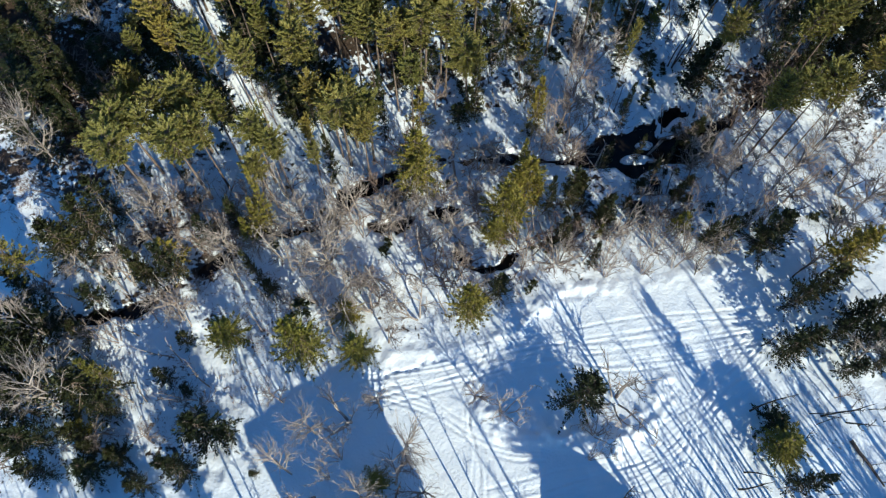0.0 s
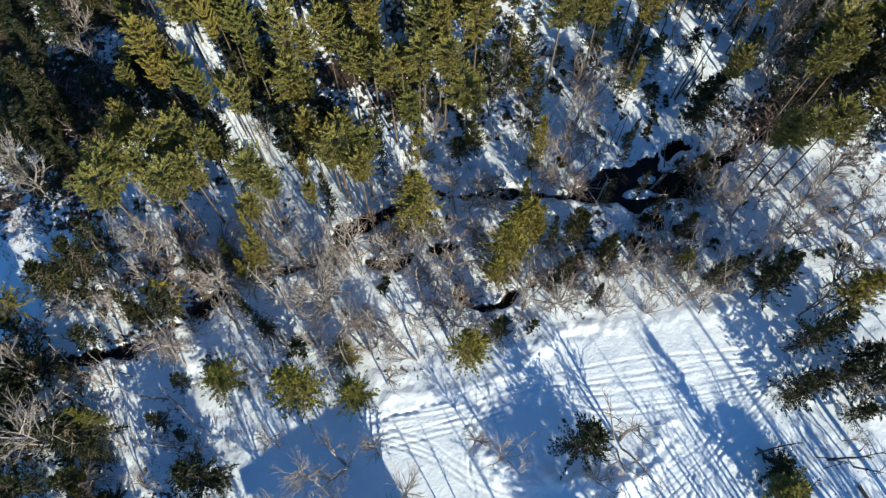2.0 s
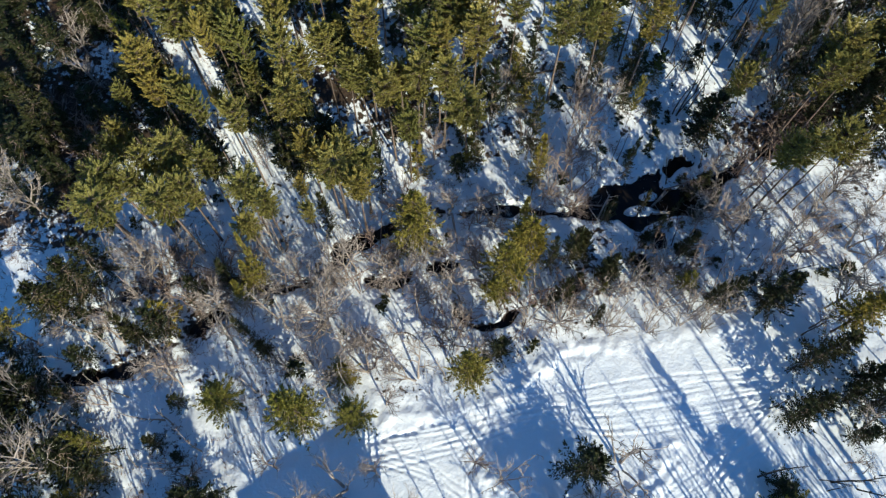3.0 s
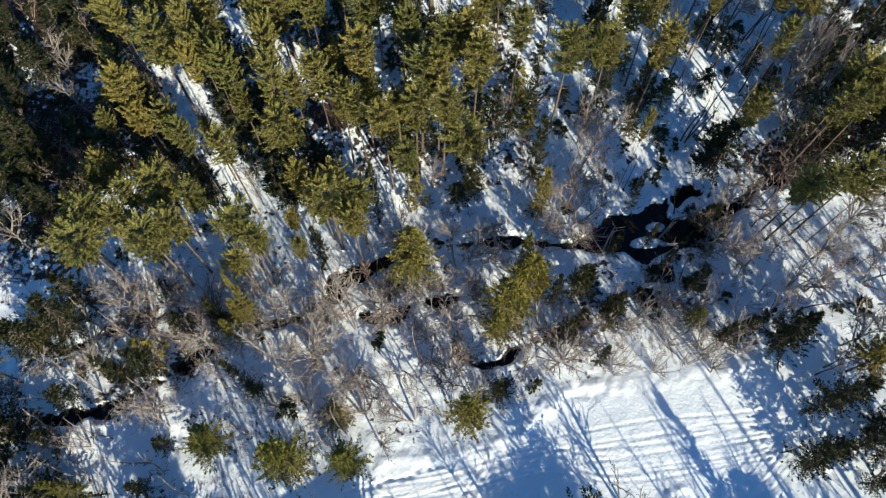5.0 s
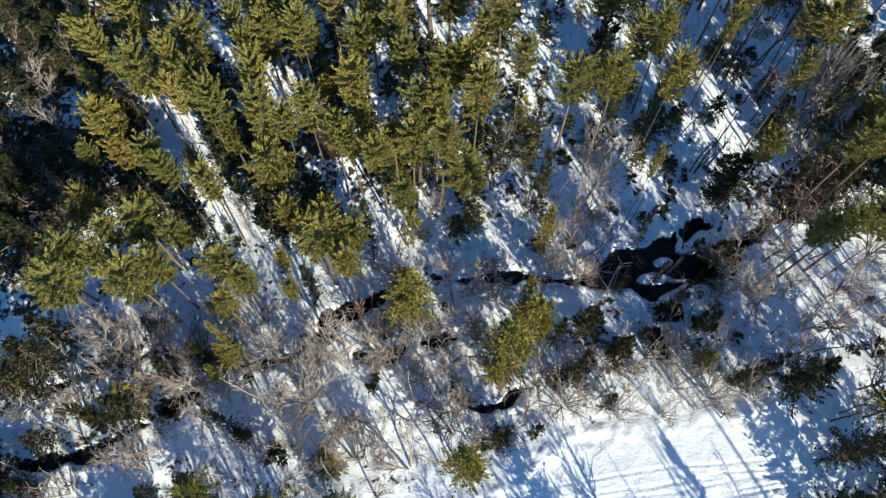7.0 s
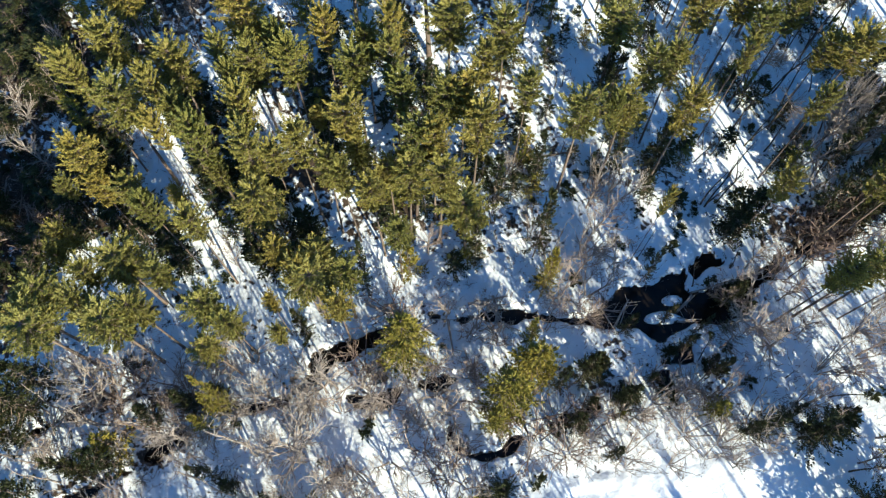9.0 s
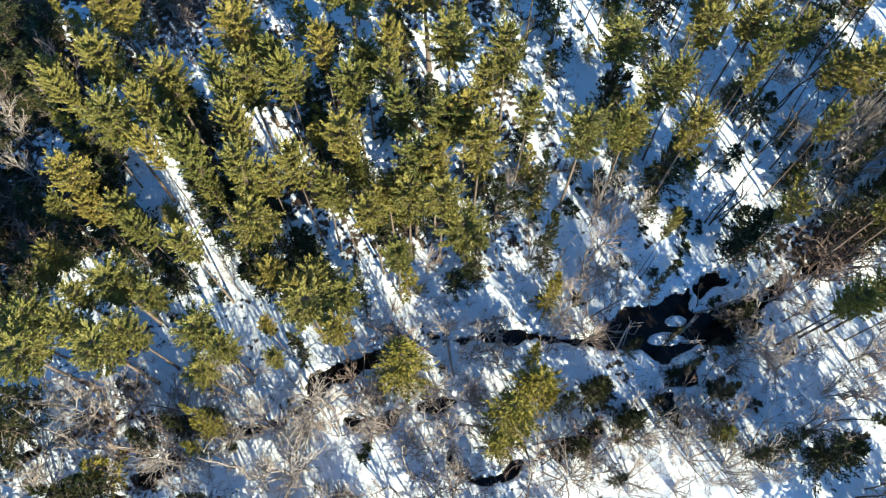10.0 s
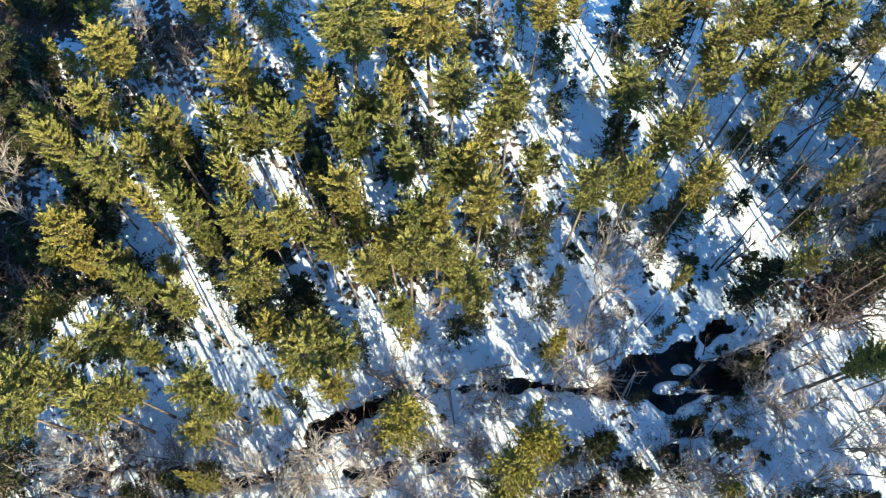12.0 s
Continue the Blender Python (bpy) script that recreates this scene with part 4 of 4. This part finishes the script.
log((19.1, 28.0, 0.2), (21.0, 27.8, 0.1), 0.06, PALE_BARK, "thin pale dead branch lying over the open pool")
log((20.4, 30.2, 0.3), (24.9, 31.4, 0.8), 0.08, PALE_BARK, "thin pale dead branch lying over the open pool")
log((-4.2, 28.4, 0.6), (-0.6, 26.4, 0.3), 0.13, PALE_BARK, "pale weathered fallen trunk lying over the creek snow")
log((-5.8, 29.2, 0.4), (-3.2, 27.5, 0.5), 0.08, PALE_BARK, "pale weathered fallen trunk lying over the creek snow")
log((3.1, 28.8, 0.5), (5.6, 28.9, 0.4), 0.11, PALE_BARK, "pale weathered fallen trunk lying over the creek snow")
log((3.6, 28.6, 0.5), (4.5, 27.1, 0.2), 0.07, PALE_BARK, "pale weathered fallen trunk lying over the creek snow")
log((4.8, 28.8, 0.5), (4.5, 26.4, 0.3), 0.07, PALE_BARK, "pale weathered fallen trunk lying over the creek snow")
log((4.6, 27.5, 0.3), (6.7, 26.8, 0.2), 0.08, PALE_BARK, "pale weathered fallen trunk lying over the creek snow")
log((0.9, 27.6, 0.5), (1.4, 24.7, 0.3), 0.12, PALE_BARK, "pale weathered fallen trunk lying over the creek snow")
log((-1.1, 22.1, 0.3), (-0.0, 21.9, 0.2), 0.06, PALE_BARK, "pale weathered fallen trunk lying over the creek snow")
log((13.5, 22.5, 0.5), (13.3, 20.8, 0.2), 0.07, PALE_BARK, "pale dead trunk leaning among dark evergreens")
log((15.5, 23.2, 0.3), (14.4, 22.5, 0.3), 0.05, PALE_BARK, "pale weathered fallen trunk lying over the creek snow")


# thickets, thin trunks and saplings between the larger trees
def wet(x, y, room=0.3):
    return float(shore(np.array(x), np.array(y))) < room


def scatter(count, kinds, x0, x1, y0, y1, wide, high, keep):
    done = tries = 0
    rnd = random.Random(int(x0 * 97 + x1 * 31 + y0 * 13 + y1 * 7) + len(kinds))
    while done < count and tries < count * 30:
        tries += 1
        x, y = rnd.uniform(x0, x1), rnd.uniform(y0, y1)
        if keep(x, y) and not wet(x, y):
            s = rnd.uniform(*wide)
            plant(kinds, x, y, s, s * rnd.uniform(*high))
            done += 1


edge = lambda x: float(clearing_edge(x))


def between_lanes(x, y):
    """Off the two sunlit lanes of open snow that run through the pine stand."""
    return min(abs(x + 0.66 * y - 4.0), abs(x + 0.66 * y - 15.3)) > 2.4


scatter(16, SHRUBS, -34, 37, 12, 29, (0.7, 1.4), (0.8, 1.2), lambda x, y: edge(x) + 1.5 < y and wet(x, y, 2.0) and not (13 < x < 26 and y > 24))
scatter(10, GREYS, -34, 14, 4, 24, (0.5, 1.0), (0.8, 1.2), lambda x, y: edge(x) + 1 < y)
scatter(46, POLES, 18, 42, 34, 62, (0.7, 1.0), (0.8, 1.1), lambda x, y: y > 34 + 0.4 * abs(x - 30))
scatter(18, POLES, -44, -16, 28, 62, (0.6, 0.8), (0.6, 0.8), lambda x, y: True)
scatter(60, STAVES, -34, 16, 4, 24, (0.8, 1.2), (0.7, 1.1), lambda x, y: edge(x) + 1 < y)
# only dark firs here: their colour stands in for the corner's deep shade
scatter(70, FIRS[1:2], -44, -29, 28, 62, (1.0, 1.5), (0.6, 0.85), lambda x, y: x < -29 - 0.1 * (y - 30))
scatter(14, POLES, 20, 38, 17, 34, (0.5, 0.8), (0.8, 1.15), lambda x, y: edge(x) + 2 < y)
scatter(4, FANS, 12, 26, 16.5, 22, (0.8, 1.2), (0.8, 1.1), lambda x, y: edge(x) + 0.4 < y)
scatter(10, FANS, -34, 36, 11, 26, (0.6, 1.1), (0.7, 1.1), lambda x, y: edge(x) + 1 < y)
scatter(16, GREYS, -36, -6, 44, 64, (0.7, 1.1), (0.9, 1.3), lambda x, y: True)
scatter(22, FIRS, -38, -4, 46, 66, (0.8, 1.2), (0.9, 1.4), lambda x, y: True)
scatter(34, FIRS, 8, 34, 40, 60, (0.5, 0.9), (0.9, 1.4), lambda x, y: True)
scatter(44, POLES, 20, 44, 38, 64, (0.6, 0.9), (0.8, 1.1), lambda x, y: x > 14 + 0.2 * y)
scatter(26, FIRS[1:2], 14, 44, 40, 62, (0.7, 1.2), (0.8, 1.3), lambda x, y: True)
scatter(18, POLES, 6, 36, 33, 60, (0.6, 0.9), (0.7, 0.95), lambda x, y: True)
scatter(14, POLES, 4, 22, 36, 60, (0.7, 1.0), (0.7, 1.0), lambda x, y: True)
scatter(6, FIRS, -34, -16, 2, 20, (0.6, 1.2), (0.8, 1.2), lambda x, y: edge(x) + 2 < y)
scatter(12, GREYS, -46, -28, 22, 62, (0.6, 1.1), (0.6, 0.9), lambda x, y: x < -29)
scatter(10, BIRCHES + ELMS, -11, 2, 13, 22, (0.7, 1.1), (0.7, 1.0), lambda x, y: edge(x) + 1.5 < y)
scatter(14, BIRCHES, -34, 14, 10, 25, (0.5, 1.0), (0.7, 1.1), lambda x, y: edge(x) + 1.5 < y)
scatter(14, SAPLINGS, -34, 38, 10, 28, (0.8, 1.8), (0.8, 1.2), lambda x, y: edge(x) + 1.2 < y)
scatter(90, SAPLINGS, -36, 38, 14, 58, (0.5, 1.5), (0.8, 1.3), lambda x, y: edge(x) + 1 < y)

scatter(20, SAPLINGS, 6, 24, 29, 42, (0.6, 1.4), (0.8, 1.2), lambda x, y: True)
scatter(2, FIRS[1:2], 7, 22, 29, 40, (0.5, 0.8), (0.6, 1.0), lambda x, y: True)


def litter_twigs():
    """Dead twigs, weed stalks and needle debris poking out of the forest snow."""
    b, r = Builder(), random.Random(31)
    made = 0
    while made < 9000:
        x, y = r.uniform(-42, 42), r.uniform(1, 62)
        if y < edge(x) + 0.8 or (y < 16 and x > -8 and r.random() < 0.6) or float(grain(x, y, 5, 20)) + r.uniform(-0.6, 0.6) < 0:
            continue
        made += 1
        foot = Vector((x, y, float(ground_z(x, y)) - 0.03))
        for k in range(r.randint(2, 5)):
            a, tall = r.uniform(0, 6.28), r.uniform(0.15, 0.8)
            q = foot + Vector((r.uniform(-0.2, 0.2), r.uniform(-0.2, 0.2), 0))
            b.spike(q, q + Vector((math.cos(a) * tall * r.uniform(0.3, 1.2), math.sin(a) * tall * r.uniform(0.3, 1.2), tall * r.uniform(0.2, 1))), r.uniform(0.012, 0.04))
    tagged(new("twigs", mesh("twigs", b.v, b.f, RED_BARK)), "dead brown twigs and stalks poking out of the forest snow", "twigs", kind="stuff")


litter_twigs()
# understorey of the pine stand, and the wood's edges
# dark firs stand in for the shaded gaps between the crowns
scatter(44, FIRS[1:2], -29, -8, 31, 46, (0.9, 1.25), (1.1, 1.5), between_lanes)
scatter(44, FIRS[1:2], -30, 3, 31, 60, (0.6, 1.1), (0.7, 1.2), between_lanes)
scatter(70, FIRS, -31, 9, 31, 62, (0.6, 1.05), (0.9, 1.4), between_lanes)
scatter(12, PINES, 34, 46, 32, 62, (0.8, 1.1), (0.7, 0.9), lambda x, y: True)
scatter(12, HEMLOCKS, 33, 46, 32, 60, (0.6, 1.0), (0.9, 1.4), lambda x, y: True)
scatter(6, BIRCHES, 33, 42, 14, 34, (0.7, 1.0), (0.8, 1.1), lambda x, y: True)

# the wood goes on round the clearing to the south-east, where the long shadows come from
scatter(8, BIRCHES, 26, 48, -26, -6, (0.8, 1.2), (1.7, 2.2), lambda x, y: True)
scatter(11, POLES, -10, 9, -6.2, -3.3, (0.9, 1.4), (1.0, 1.35), lambda x, y: True)
scatter(14, POLES, 30, 40, -3, 14, (0.4, 0.6), (0.7, 0.9), lambda x, y: True)
scatter(66, POLES, 11, 44, -14, -3.8, (1.0, 1.7), (0.8, 1.45), lambda x, y: True)
# unseen pines, added to shade the clearing's south-west corner
scatter(9, PINES, -24, -9, -20, -14, (0.9, 1.2), (0.8, 1.0), lambda x, y: True)
scatter(14, POLES, -34, -16, -14, -5, (0.8, 1.1), (0.8, 1.1), lambda x, y: True)
scatter(16, POLES, -30, 0, -12, -4, (0.5, 0.9), (0.6, 0.95), lambda x, y: y > -11 - 0.9 * (x + 9) or x < -9)
scatter(26, POLES, -30, -9, -17, -5, (0.7, 1.0), (0.8, 1.1), lambda x, y: True)
for x, y, wide, high in ((18.2, -16.4, 1.25, 1.1), (20.6, -16.2, 1.3, 1.13), (23.4, -16.6, 1.35, 1.12)):
    plant(PINES, x, y, wide, high)
# unseen tall pines east of the clearing, whose crowns shade the pool and its banks
for x, y, wide, high in ((36.7, -9.8, 1.4, 2.1), (39.5, -5.1, 1.4, 2.05), (39.0, -4.3, 1.3, 2.2), (41.0, 2.4, 1.35, 2.1), (37.5, 7.1, 1.35, 2.15)):
    plant(PINES, x, y, wide, high)
scatter(7, SPRUCES, 46, 58, 0, 30, (0.8, 1.2), (0.8, 1.2), lambda x, y: True)


# ---- buildings south of the clearing, unseen, placed by the gabled shadows they cast ----
def gable(length, half, eave, ridge):
    """Walls and a snowed-up gable roof with overhangs; the ridge runs along x from the origin."""
    body, roof = Builder(), Builder()
    L, W, o = length, half, 0.45
    body.v += [Vector(p) for p in ((0, -W, -1.5), (L, -W, -1.5), (L, W, -1.5), (0, W, -1.5), (0, -W, eave), (L, -W, eave), (L, W, eave), (0, W, eave), (0, 0, ridge - 0.2), (L, 0, ridge - 0.2))]
    body.f += [(0, 1, 5, 4), (2, 3, 7, 6), (1, 2, 6, 9, 5), (3, 0, 4, 8, 7)]
    low = eave - o * (ridge - eave) / W
    for z in (0, -0.2):
        roof.v += [Vector(p) for p in ((-o, -W - o, low + z), (L + o, -W - o, low + z), (L + o, 0, ridge + z), (-o, 0, ridge + z), (-o, W + o, low + z), (L + o, W + o, low + z))]
    roof.f += [(0, 1, 2, 3), (3, 2, 5, 4), (6, 9, 8, 7), (9, 10, 11, 8), (0, 6, 7, 1), (1, 7, 8, 2), (2, 8, 11, 5), (5, 11, 10, 4), (4, 10, 9, 3), (3, 9, 6, 0)]
    return [("wall", body, PINE_BARK), ("roof", roof, SNOW)]


def heading(dx, dy):
    return math.degrees(math.atan2(dy, dx))


thing("house", "timber house with a snow-covered gable roof beside the clearing", "house", "", gable(9.4, 4.6, 7.4, 10.7)).matrix_basis = pose(1.9, -8.6, 0, 0, 0, heading(-0.83, -0.55))
thing("garage", "timber garage with a snow-covered gable roof", "garage", "", gable(6.0, 2.6, 3.6, 5.5)).matrix_basis = pose(13.4, -6.9, 0, 0, 0, heading(3.7, -3.6))
